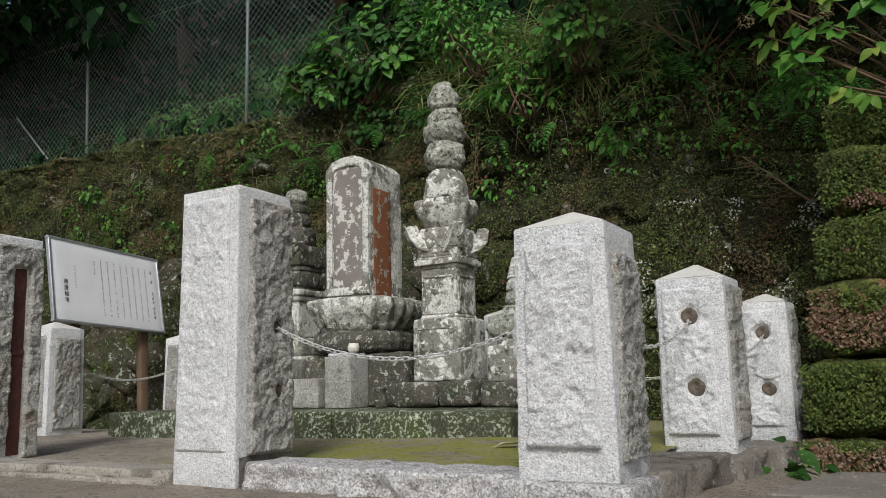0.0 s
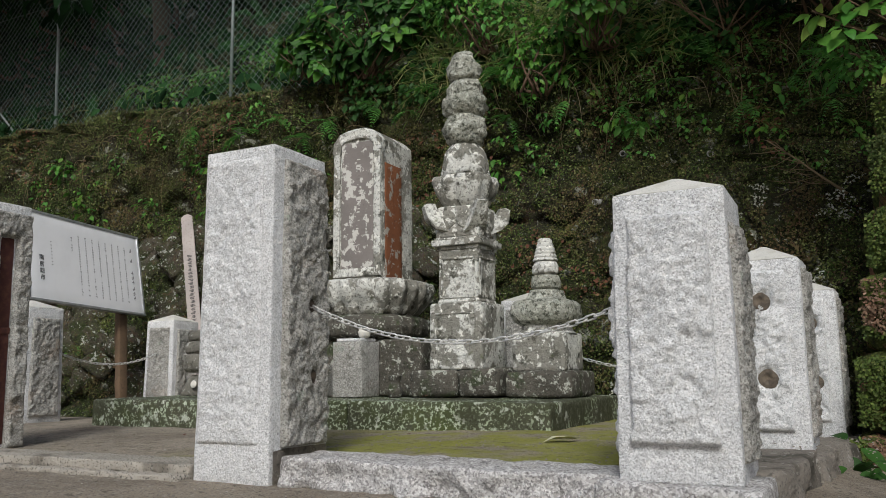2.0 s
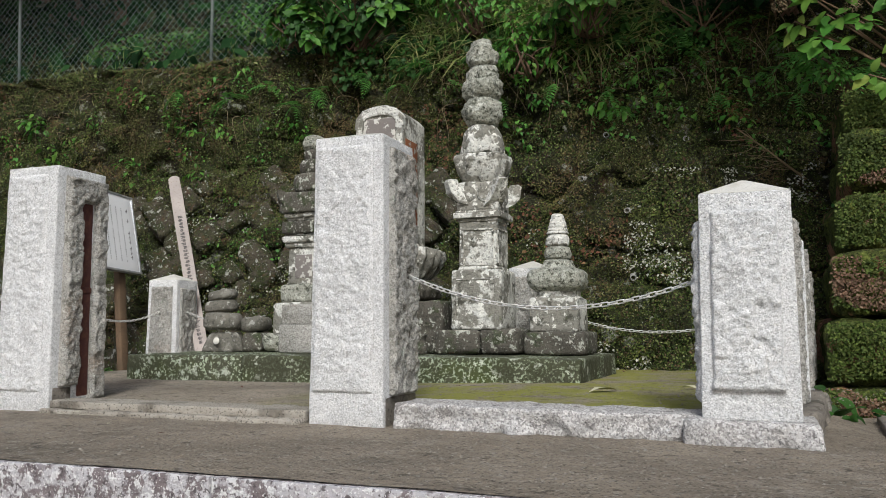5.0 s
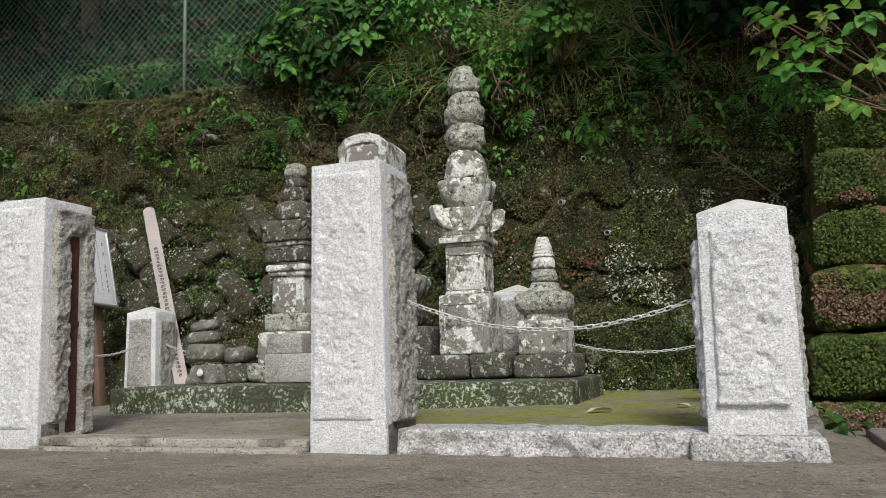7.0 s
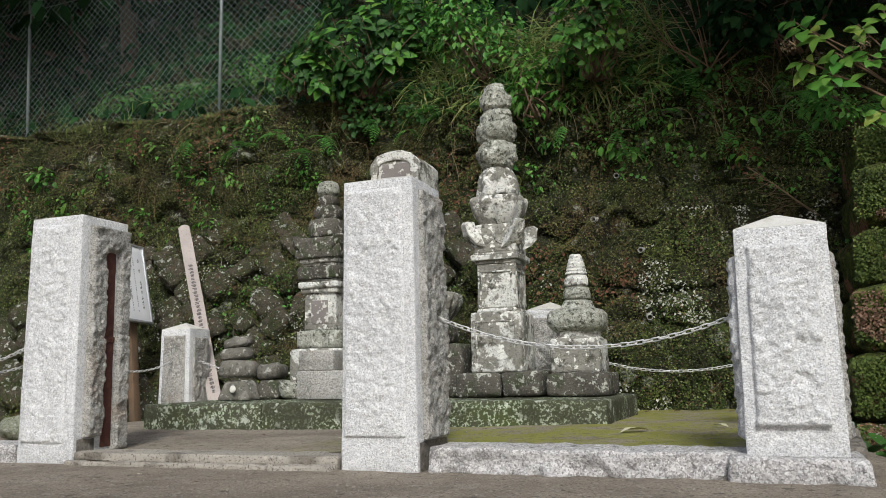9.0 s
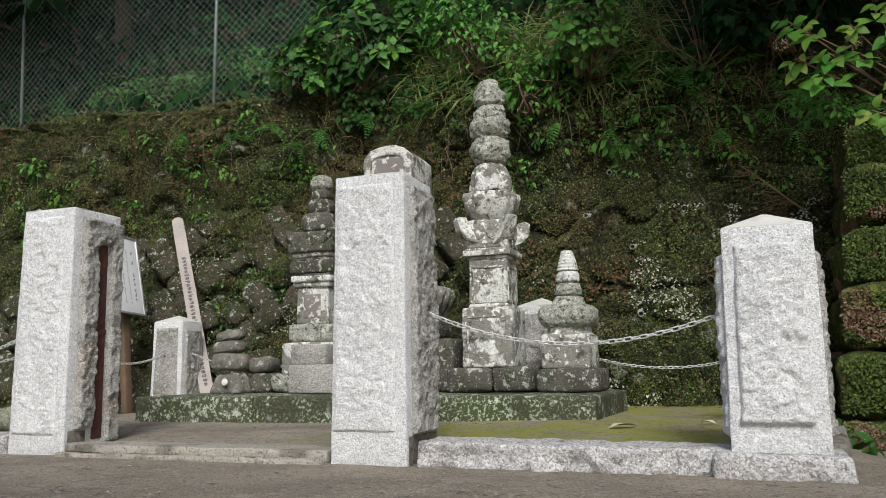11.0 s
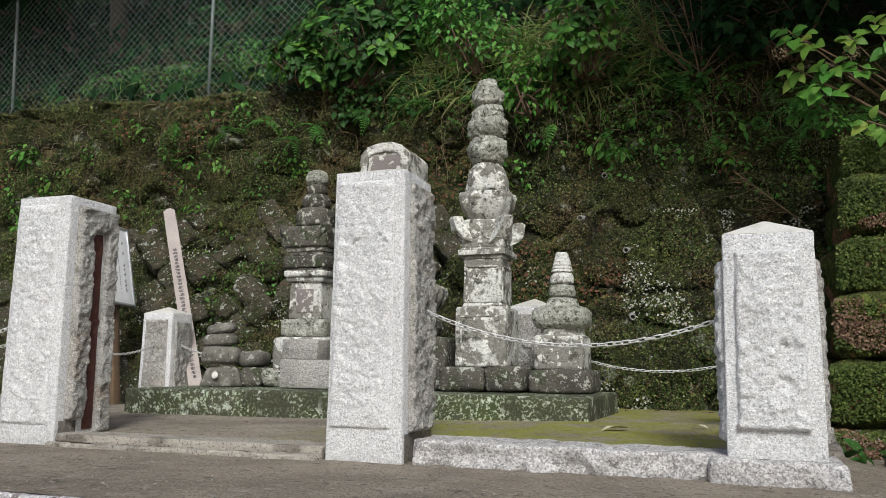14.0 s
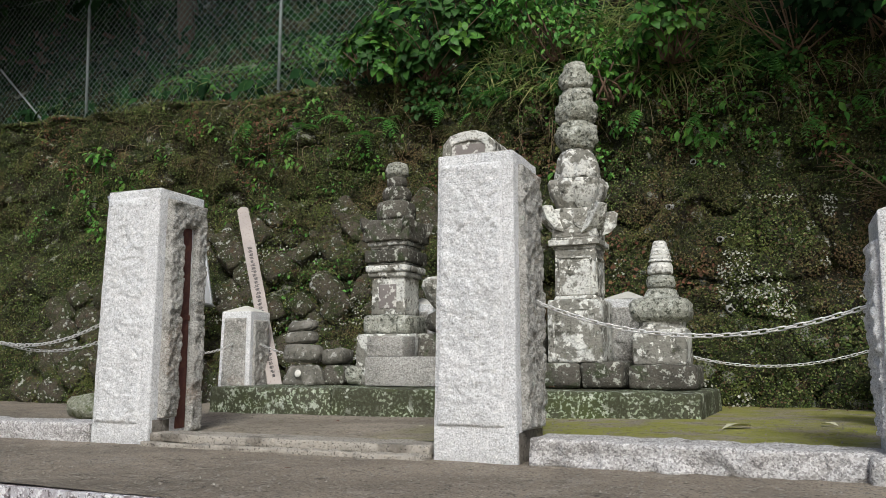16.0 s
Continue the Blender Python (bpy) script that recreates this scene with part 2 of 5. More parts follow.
ROUGH_GRANITE = mineral("weathered_granite", (0.56, 0.545, 0.51), (0.40, 0.385, 0.35), [
    (85, 0.54, 0.63, (0.20, 0.195, 0.18), 0.75), (4, 0.57, 0.70, (0.28, 0.18, 0.11), 0.65), (12, 0.57, 0.65, (0.17, 0.17, 0.14), 0.65),
    (32, 0.60, 0.66, (0.72, 0.73, 0.69), 0.75), (9, 0.65, 0.70, (0.34, 0.42, 0.33), 0.6), (150, 0.56, 0.62, (0.07, 0.07, 0.06), 0.7)], bump=1.0, grain=150, depth=0.008, coarse=2.0, crystal=(210, (0.20, 0.195, 0.175), (0.66, 0.655, 0.63), 0.45), crackle=(40, 0.06, (0.12, 0.115, 0.10), 0.7))
KERB_GRANITE = mineral("kerb_granite", (0.66, 0.645, 0.64), (0.46, 0.44, 0.43), [
    (85, 0.54, 0.63, (0.26, 0.25, 0.25), 0.7), (5, 0.56, 0.68, (0.22, 0.20, 0.18), 0.75), (30, 0.58, 0.63, (0.84, 0.83, 0.82), 0.85), (14, 0.60, 0.66, (0.13, 0.12, 0.12), 0.75), (110, 0.58, 0.63, (0.07, 0.07, 0.07), 0.7)],
    bump=1.0, grain=150, depth=0.007, coarse=2.2, crystal=(160, (0.24, 0.23, 0.23), (0.88, 0.87, 0.87), 0.5))
LICHEN_KERB = mineral("lichen_spotted_kerb", (0.24, 0.205, 0.215), (0.16, 0.135, 0.14), [
    (20, 0.46, 0.54, (0.58, 0.57, 0.60), 0.85), (4, 0.52, 0.60, (0.50, 0.48, 0.51), 0.6), (28, 0.55, 0.59, (0.74, 0.74, 0.75), 0.9), (60, 0.56, 0.61, (0.10, 0.085, 0.09), 0.85), (110, 0.58, 0.62, (0.80, 0.80, 0.80), 0.8)],
    bump=1.0, grain=110, depth=0.006)
STAINED_GRANITE = mineral("stained_kerb_granite", (0.30, 0.27, 0.235), (0.19, 0.17, 0.145), [
    (85, 0.54, 0.63, (0.10, 0.095, 0.085), 0.7), (6, 0.54, 0.64, (0.075, 0.07, 0.055), 0.75), (30, 0.60, 0.66, (0.46, 0.44, 0.41), 0.7)], bump=1.0, grain=90, depth=0.009)
OLD_STONE = mineral("lichened_tuff", (0.31, 0.30, 0.265), (0.22, 0.215, 0.185), [
    (13, 0.57, 0.63, (0.055, 0.055, 0.042), 0.85), (5, 0.50, 0.54, (0.70, 0.70, 0.66), 0.9), (21, 0.56, 0.60, (0.82, 0.82, 0.77), 0.9),
    (70, 0.54, 0.62, (0.12, 0.12, 0.10), 0.7), (9, 0.66, 0.72, (0.10, 0.12, 0.05), 0.7)], bump=1.0, grain=45, depth=0.010)
DARK_STONE = mineral("dark_mossy_stone", (0.075, 0.07, 0.058), (0.13, 0.12, 0.10), [
    (9, 0.54, 0.64, (0.045, 0.065, 0.025), 0.8), (24, 0.58, 0.62, (0.50, 0.51, 0.45), 0.85), (60, 0.60, 0.65, (0.42, 0.44, 0.38), 0.75), (90, 0.55, 0.63, (0.03, 0.03, 0.025), 0.7)],
    bump=1.0, grain=42, depth=0.010)
CRUST_STONE = mineral("lichen_crusted_stone", (0.48, 0.48, 0.42), (0.32, 0.325, 0.27), [
    (34, 0.53, 0.60, (0.06, 0.065, 0.045), 0.85), (20, 0.56, 0.62, (0.70, 0.71, 0.64), 0.85), (70, 0.53, 0.60, (0.56, 0.58, 0.50), 0.8), (110, 0.56, 0.63, (0.06, 0.065, 0.05), 0.8)],
    bump=1.0, grain=36, depth=0.022)
PLINTH_STONE = mineral("mossy_plinth_stone", (0.085, 0.085, 0.06), (0.06, 0.075, 0.03), [
    (5, 0.54, 0.64, (0.085, 0.11, 0.03), 0.5), (55, 0.53, 0.58, (0.44, 0.52, 0.38), 0.85), (20, 0.59, 0.63, (0.60, 0.65, 0.55), 0.85),
    (2.2, 0.46, 0.56, (0.055, 0.058, 0.035), 0.88), (9, 0.62, 0.66, (0.50, 0.54, 0.46), 0.8), (90, 0.56, 0.64, (0.03, 0.03, 0.02), 0.7)],
    bump=0.7, grain=50, depth=0.006)
WORN_STONE = mineral("worn_grey_stone", (0.19, 0.18, 0.155), (0.13, 0.125, 0.105), [
    (8, 0.55, 0.63, (0.30, 0.29, 0.26), 0.7), (22, 0.60, 0.64, (0.50, 0.50, 0.46), 0.7), (60, 0.55, 0.64, (0.06, 0.06, 0.05), 0.7)], bump=1.0, grain=50, depth=0.008)
STELE_FACE = mineral("stele_panel_stone", (0.19, 0.172, 0.162), (0.235, 0.212, 0.20), [
    (16, 0.545, 0.58, (0.62, 0.61, 0.57), 0.9), (50, 0.6, 0.7, (0.13, 0.12, 0.11), 0.6)], bump=0.5, grain=60)
RUSTY_STONE = mineral("iron_stained_stone", (0.27, 0.105, 0.05), (0.20, 0.085, 0.045), [
    (16, 0.56, 0.60, (0.40, 0.39, 0.35), 0.9), (40, 0.6, 0.7, (0.09, 0.06, 0.05), 0.7)], bump=0.6, grain=50)
ROAD = mineral("dirty_concrete", (0.30, 0.255, 0.20), (0.22, 0.185, 0.145), [
    (1.1, 0.48, 0.66, (0.135, 0.115, 0.09), 0.75), (5, 0.56, 0.68, (0.33, 0.29, 0.24), 0.6), (40, 0.58, 0.66, (0.36, 0.34, 0.30), 0.6),
    (110, 0.54, 0.63, (0.045, 0.04, 0.034), 0.85), (22, 0.61, 0.66, (0.06, 0.05, 0.04), 0.75), (75, 0.63, 0.66, (0.48, 0.46, 0.41), 0.7)], rough=0.8, bump=1.0, grain=60, depth=0.008)
STEP = mineral("worn_step_concrete", (0.46, 0.425, 0.37), (0.37, 0.34, 0.295), [
    (5, 0.54, 0.66, (0.11, 0.095, 0.075), 0.7), (60, 0.56, 0.64, (0.42, 0.40, 0.36), 0.6), (120, 0.55, 0.62, (0.045, 0.04, 0.034), 0.8)], bump=1.0, grain=70, depth=0.009)
PALE_CONCRETE = mineral("pale_slab_concrete", (0.25, 0.225, 0.195), (0.20, 0.18, 0.155), [
    (2.5, 0.50, 0.66, (0.19, 0.17, 0.145), 0.7), (90, 0.55, 0.63, (0.12, 0.11, 0.095), 0.7), (40, 0.60, 0.66, (0.46, 0.44, 0.40), 0.6)], bump=0.8, grain=80, depth=0.005)
MOSSY_FLOOR = mineral("mossy_concrete", (0.36, 0.31, 0.25), (0.27, 0.235, 0.19), [
    (1.3, 0.50, 0.66, (0.18, 0.15, 0.12), 0.65), (14, 0.56, 0.66, (0.13, 0.11, 0.085), 0.6), (40, 0.58, 0.66, (0.36, 0.34, 0.30), 0.6), (110, 0.54, 0.63, (0.05, 0.045, 0.03), 0.7)],
    bump=1.0, grain=60, depth=0.008)


def moss_over(mat, x0, x1, colour):
    """Moss that thickens towards the damp side of the plot, between x0 and x1."""
    t = mat.node_tree
    b = t.nodes["Principled BSDF"]
    tc = t.nodes.new("ShaderNodeTexCoord")
    sep = t.nodes.new("ShaderNodeSeparateXYZ")
    t.links.new(tc.outputs["Object"], sep.inputs[0])
    r = t.nodes.new("ShaderNodeMapRange")
    r.inputs["From Min"].default_value, r.inputs["From Max"].default_value = x0, x1
    t.links.new(sep.outputs["X"], r.inputs["Value"])
    k = t.nodes.new("ShaderNodeMath")
    k.operation = "MULTIPLY"
    t.links.new(r.outputs["Result"], k.inputs[0])
    t.links.new(spots(t, tc.outputs["Object"], 4.5, 0.36, 0.56), k.inputs[1])
    c = over(t, b.inputs["Base Color"].links[0].from_socket, k.outputs[0], colour, 0.8)
    c = over(t, c, spots(t, tc.outputs["Object"], 30, 0.56, 0.66), (0.08, 0.075, 0.03), 0.6)
    c = over(t, c, spots(t, tc.outputs["Object"], 60, 0.62, 0.68), (0.34, 0.32, 0.27), 0.6)
    t.links.new(c, b.inputs["Base Color"])


moss_over(MOSSY_FLOOR, -3.1, -2.5, (0.25, 0.26, 0.03))
# Rock kept near black: shade between the leaves is put into its colour.
WALL_ROCK = mineral("shade_dark_mossy_rock", (0.048, 0.038, 0.025), (0.030, 0.036, 0.012), [
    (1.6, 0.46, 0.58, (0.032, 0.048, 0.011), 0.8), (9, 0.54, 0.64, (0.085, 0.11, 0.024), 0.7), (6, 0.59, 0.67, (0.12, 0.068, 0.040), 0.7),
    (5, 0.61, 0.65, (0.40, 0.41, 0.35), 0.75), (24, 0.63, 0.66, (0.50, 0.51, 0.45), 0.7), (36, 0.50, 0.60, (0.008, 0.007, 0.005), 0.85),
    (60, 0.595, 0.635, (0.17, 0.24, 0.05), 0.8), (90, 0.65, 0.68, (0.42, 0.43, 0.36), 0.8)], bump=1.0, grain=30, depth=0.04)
STONE_FACE = mineral("fieldstone", (0.15, 0.125, 0.095), (0.085, 0.075, 0.055), [
    (0.5, 0.48, 0.58, (0.05, 0.058, 0.022), 0.75), (1.1, 0.50, 0.60, (0.045, 0.065, 0.016), 0.85), (1.6, 0.58, 0.66, (0.16, 0.088, 0.055), 0.6), (9, 0.52, 0.62, (0.03, 0.026, 0.02), 0.75),
    (2.2, 0.60, 0.63, (0.58, 0.59, 0.54), 0.9), (6, 0.62, 0.65, (0.66, 0.67, 0.62), 0.9), (12, 0.58, 0.64, (0.15, 0.20, 0.05), 0.8)], bump=1.0, grain=8, depth=0.03)
MOSS_BLOCK = mineral("moss_covered_block", (0.085, 0.11, 0.02), (0.065, 0.075, 0.022), [
    (3.0, 0.54, 0.58, (0.36, 0.18, 0.11), 0.9), (14, 0.52, 0.62, (0.17, 0.21, 0.045), 0.85), (45, 0.52, 0.62, (0.015, 0.018, 0.006), 0.8)],
    bump=1.0, grain=38, depth=0.03)
SOIL = mineral("forest_soil", (0.026, 0.022, 0.014), (0.018, 0.024, 0.009), [(8, 0.55, 0.7, (0.04, 0.05, 0.016), 0.7), (30, 0.54, 0.62, (0.008, 0.008, 0.005), 0.8)], bump=1.0, grain=25, depth=0.03)
PALE_STONE = mineral("pale_lichened_stone", (0.34, 0.35, 0.28), (0.22, 0.24, 0.16), [
    (1.5, 0.52, 0.60, (0.12, 0.15, 0.06), 0.75), (5, 0.56, 0.62, (0.52, 0.53, 0.47), 0.8), (9, 0.56, 0.64, (0.06, 0.07, 0.04), 0.7)], bump=1.0, grain=8, depth=0.01)
STEEL = plain("galvanised_steel", (0.78, 0.78, 0.77), 0.42, 0.6, (0.55, 0.54, 0.52), 60)
WIRE = plain("dull_wire", (0.24, 0.31, 0.29), 0.6, 0.2)
DULL_STEEL = plain("dull_grey_steel", (0.22, 0.25, 0.25), 0.6, 0.4)
# Brown mortar, darkened so the shade inside the socket holes is painted in.
MORTAR = plain("socket_mortar_and_shade", (0.15, 0.12, 0.09), 0.95, 0.0, (0.05, 0.042, 0.035), 40)
RUST = plain("rusty_red_iron", (0.075, 0.022, 0.018), 0.75, 0.0, (0.13, 0.05, 0.03), 30)
BOARD = plain("white_sign_panel", (0.90, 0.91, 0.94), 0.35, 0.0, (0.84, 0.85, 0.88), 4)
FRAME = plain("aluminium_frame", (0.55, 0.57, 0.60), 0.4, 0.7)
INK = plain("black_ink", (0.03, 0.03, 0.035), 0.6)
FADED_INK = plain("faded_ink", (0.22, 0.22, 0.24), 0.6)
WOOD = mineral("weathered_wood", (0.16, 0.105, 0.065), (0.10, 0.07, 0.045), [(60, 0.55, 0.7, (0.07, 0.05, 0.035), 0.7)], grain=120, depth=0.003)
PLANK = mineral("grey_pink_wood", (0.44, 0.39, 0.365), (0.36, 0.32, 0.30), [(50, 0.55, 0.7, (0.2, 0.16, 0.14), 0.6)], grain=120, depth=0.002)
PALE_LEAF = plain("bleached_leaf", (0.62, 0.60, 0.42), 0.6)
PALE = plain("pale_ceramic", (0.72, 0.70, 0.64), 0.4)
BLACK = plain("black_plastic_pipe", (0.03, 0.03, 0.03), 0.5)
PIPE = plain("grey_drain_pipe", (0.35, 0.35, 0.33), 0.5)
MOSS_LEAF = leafy("creeping_leaves", [(0.014, 0.022, 0.006), (0.075, 0.13, 0.025), (0.024, 0.038, 0.010), (0.14, 0.18, 0.042), (0.14, 0.080, 0.050), (0.020, 0.034, 0.009), (0.10, 0.15, 0.028), (0.32, 0.35, 0.15)], 0.7, 0.15,
    [(0.9, 0.50, 0.62, (0.075, 0.055, 0.022), 0.55), (1.4, 0.54, 0.64, (0.15, 0.085, 0.046), 0.6), (2.1, 0.58, 0.68, (0.17, 0.20, 0.045), 0.5), (3.3, 0.57, 0.63, (0.012, 0.016, 0.005), 0.75)])
BLOCK_LEAF = leafy("block_moss_leaf", [(0.025, 0.045, 0.008), (0.08, 0.13, 0.022), (0.05, 0.08, 0.014), (0.13, 0.18, 0.035), (0.04, 0.065, 0.012), (0.18, 0.21, 0.06)], 0.7, 0.15, [(2.6, 0.55, 0.66, (0.02, 0.03, 0.008), 0.6)])
DEAD_MOSS = leafy("dead_moss", [(0.16, 0.088, 0.055), (0.23, 0.14, 0.092), (0.08, 0.05, 0.03), (0.30, 0.20, 0.14), (0.07, 0.08, 0.02)], 0.85, 0.05)
SCAB = leafy("pale_lichen", [(0.34, 0.345, 0.29), (0.50, 0.51, 0.44), (0.20, 0.205, 0.16)], 0.9, 0.0)
HYDRANGEA = leafy("hydrangea_leaf", [(0.014, 0.048, 0.009), (0.028, 0.09, 0.016), (0.05, 0.14, 0.026), (0.02, 0.068, 0.013)], 0.55, 0.25)
# Bright green of creepers and sprigs; on hydrangeas it paints in skylight.
BRIGHT_LEAF = leafy("bright_lit_leaf", [(0.07, 0.24, 0.04), (0.13, 0.32, 0.05), (0.06, 0.19, 0.035), (0.20, 0.36, 0.06)], 0.45, 0.35)
FERN_LEAF = leafy("fern_leaf", [(0.06, 0.20, 0.04), (0.10, 0.29, 0.055), (0.18, 0.40, 0.08)], 0.5, 0.25)
# Leaf greens taken near black, with the wood's deep shade in the colour.
WOODS_LEAF = leafy("shaded_woodland_leaf", [(0.006, 0.020, 0.007), (0.012, 0.042, 0.013), (0.030, 0.085, 0.026)], 0.85, 0.2)
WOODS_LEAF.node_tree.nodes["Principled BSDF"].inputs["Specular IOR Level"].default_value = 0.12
GRASS_LEAF = leafy("grass_blade", [(0.11, 0.20, 0.045), (0.20, 0.27, 0.07), (0.38, 0.34, 0.16)], 0.5, 0.3)
YELLOW_LEAF = leafy("yellowing_leaf", [(0.14, 0.30, 0.05), (0.20, 0.36, 0.06), (0.12, 0.28, 0.045), (0.34, 0.40, 0.08)], 0.5, 0.35)
STEM = plain("pale_brown_stem", (0.15, 0.095, 0.055), 0.8)
DRY_LEAF = leafy("dead_leaf", [(0.14, 0.055, 0.035), (0.20, 0.09, 0.05), (0.10, 0.045, 0.03), (0.24, 0.15, 0.07)], 0.7, 0.1)
STRAW = leafy("dry_stem", [(0.28, 0.22, 0.13), (0.20, 0.14, 0.08), (0.34, 0.28, 0.18)], 0.7, 0.1)
TWIG = plain("brown_stem", (0.11, 0.065, 0.04), 0.8)


# ---- ground, terrace and kerbs ----
def sheet(name, xs, ys, height, material, kind="structure", label="", category=""):
    X, Y = np.meshgrid(xs, ys, indexing="ij")
    P = np.stack([X.ravel(), Y.ravel()], 1)
    Z = height(P[:, 0], P[:, 1])
    n = len(ys)
    i = (np.arange(len(xs) - 1)[:, None] * n + np.arange(n - 1)).ravel()
    F = np.stack([i, i + n, i + n + 1, i + 1], 1)
    ob = part(name, meshed(name, np.column_stack([P, Z]), F), material)
    return tagged(ob, label, category, "", kind)


def bumps(x, y, scale, seed=0):
    return fbm(np.column_stack([x, y, np.zeros(len(x))]), scale, seed, 3)


sheet("ground", np.concatenate([[-900, -200, -60], np.linspace(-20, 12, 40), [60, 200, 900]]),
      np.concatenate([[-900, -200, -60], np.linspace(-20, 1.28, 30), [40]]),
      lambda x, y: np.where(y > 2, -0.6, -0.19 + 0.004 * bumps(x, y, 1.5)), ROAD, label="worn grey asphalt lane below the terrace", category="road")


def terrace_height(x, y):
    fall = np.clip(x + 0.78, 0, 0.3) / 0.3 * np.clip(y - 2.3, 0, 3) * 0.045
    return -fall + 0.004 * bumps(x, y, 1.4, 3) + 0.0015 * bumps(x, y, 9, 5)


sheet("pavement", np.linspace(-12, 3.0, 260), np.linspace(1.322, 6.4, 112), terrace_height, ROAD,
      label="dirty brown concrete terrace with grit", category="pavement")


def kerb_shape(seed, amount):
    def shape(Q):
        front = np.clip(-Q[:, 1] / 0.1, 0, 1)
        Q[:, 1] += front * amount * fbm(Q, 9, seed) * np.clip(1.4 - Q[:, 2] / 0.12, 0, 1)
        Q[:, 2] += 0.003 * fbm(Q, 6, seed + 4)
        return Q
    return shape


edge = thing("kerb_front", pose(0, 1.385, -0.22), "lichen-spotted granite edging stones along the terrace", "kerb", kind="structure")
for i in range(9):
    part("kerb_stone", block("kerb_stone", 1.192, 0.16, 0.2145, 0.004, 0.05, rough=0.0015, seed=70 + i), LICHEN_KERB, edge, m=pose(-10.07 + 1.2 * i, 0, 0))

kerb = thing("kerb_enclosure", pose(0, 0, 0), "rough split granite kerb round the grave plot", "kerb", kind="structure")
part("kerb_stone", block("kerb_stone", 1.44, 0.26, 0.10, 0.012, 0.015, rough=0.004, grain=20, seed=2, shape=kerb_shape(5, 0.045)), KERB_GRANITE, kerb, m=pose(-1.53, 2.52, -0.012, 0, 0.4, 0.4))
part("kerb_stone", block("kerb_stone", 0.42, 0.30, 0.108, 0.015, 0.025, rough=0.004, grain=20, seed=3, shape=kerb_shape(6, 0.035)), KERB_GRANITE, kerb, m=pose(-0.965, 2.47, -0.03, 0, 0, 0))
for i, (y, z) in enumerate(((2.98, -0.035), (3.72, -0.06), (4.44, -0.09), (5.1, -0.12))):
    part("kerb_stone", block("kerb_stone", 0.72, 0.30, 0.12, 0.015, 0.03, rough=0.008, seed=11 + i, shape=kerb_shape(21 + i, 0.035)), STAINED_GRANITE, kerb,
         m=pose(-0.905 + 0.085 * (y - 2.5), y, z, 0, 0, 85.2))
part("kerb_stone", block("kerb_stone", 1.325, 0.20, 0.036, 0.005, 0.02, rough=0.0015, grain=20, seed=31, shape=kerb_shape(32, 0.004)), STEP, kerb, "low concrete step at the gate", m=pose(-3.295, 2.50, 0.017))
part("kerb_stone", block("kerb_stone", 1.33, 0.20, 0.05, 0.008, 0.014, rough=0.006, grain=30, seed=35, shape=kerb_shape(36, 0.010)), STEP, kerb, "crumbling ledge under the gate step", m=pose(-3.297, 2.445, -0.03))
part("kerb_stone", block("kerb_stone", 1.45, 0.2, 0.105, 0.012, 0.03, rough=0.004, seed=33, shape=kerb_shape(34, 0.015)), KERB_GRANITE, kerb, m=pose(-5.045, 2.5, -0.02))

sheet("floor", np.linspace(-5.6, -0.95, 120), np.linspace(2.56, 5.5, 90),
      lambda x, y: 0.052 + 0.018 * np.clip(x + 3.0, -0.6, 1) + 0.022 * np.clip(y - 2.7, 0, 1) + 0.004 * bumps(x, y, 2, 8) + 0.002 * bumps(x, y, 12, 9),
      MOSSY_FLOOR, label="concrete plot floor stained with yellow-green moss", category="floor")
for sy, sl, sz, tilt in ((2.31, 0.96, -0.036, -1.5), (3.37, 1.14, -0.068, -2.4)):
    slab = thing("paving_slab", pose(0.10 + 0.083 * (sy - 2.3), sy, sz, tilt, 0, -4.7), "pale flat concrete slab beside the plot", "paving slab", "paving slabs")
    part("slab", block("slab", 1.30, sl, 0.05, 0.008, 0.05, rough=0.004, seed=int(41 + sy)), PALE_CONCRETE, slab)

plinth = thing("plinth", pose(-3.262, 4.32, 0.03, 0, 0.0, 0), "low mossy stone plinth spotted with lichen", "plinth")
PL = [(-1.466, -0.60), (-0.60, 0.38), (0.38, 1.468)]
for i, (a, b) in enumerate(PL):
    part("plinth_stone", block("plinth_stone", b - a - 0.006, 1.15, 0.189, 0.012, 0.04, rough=0.004, seed=50 + i), PLINTH_STONE, plinth, m=pose((a + b) / 2, 0, 0))


# ---- hillside ----
def wall_depth(x, z):
    """How far back the battered wall lies at a height."""
    k = np.clip(z, -0.4, 2.0)
    return 5.36 + 0.42 * k + 0.14 * np.clip(z - 2.0, 0, 2) + 0.10 * bumps(x, z, 0.7, 12)


def hill(x, s):
    """s runs up the wall to 3.1 m, then over a ledge and up the wooded slope."""
    top = 3.02 + 0.10 * np.clip((-x - 4.5) / 3, -0.6, 1.2) + 0.06 * bumps(x, x * 0, 0.9, 15)
    z = np.where(s < 3.1, s * top / 3.1, top + np.clip(s - 3.1, 0, 0.6) * 0.12 + np.clip(s - 3.7, 0, 99) * 0.75)
    y = wall_depth(x, np.minimum(z, top)) + np.clip(s - 3.1, 0, 99) * 0.72
    return y, z


def crevice(x, z):
    """0 on the lumps of the wall, 1 in the cracks between them."""
    f = fbm(np.column_stack([x, z * 1.15, x * 0]), 2.1, 140, 2)
    f2 = fbm(np.column_stack([x, z, x * 0 + 3.7]), 3.4, 150, 1)
    return np.maximum(np.exp(-(f / 0.10) ** 2), 0.7 * np.exp(-(f2 / 0.07) ** 2))


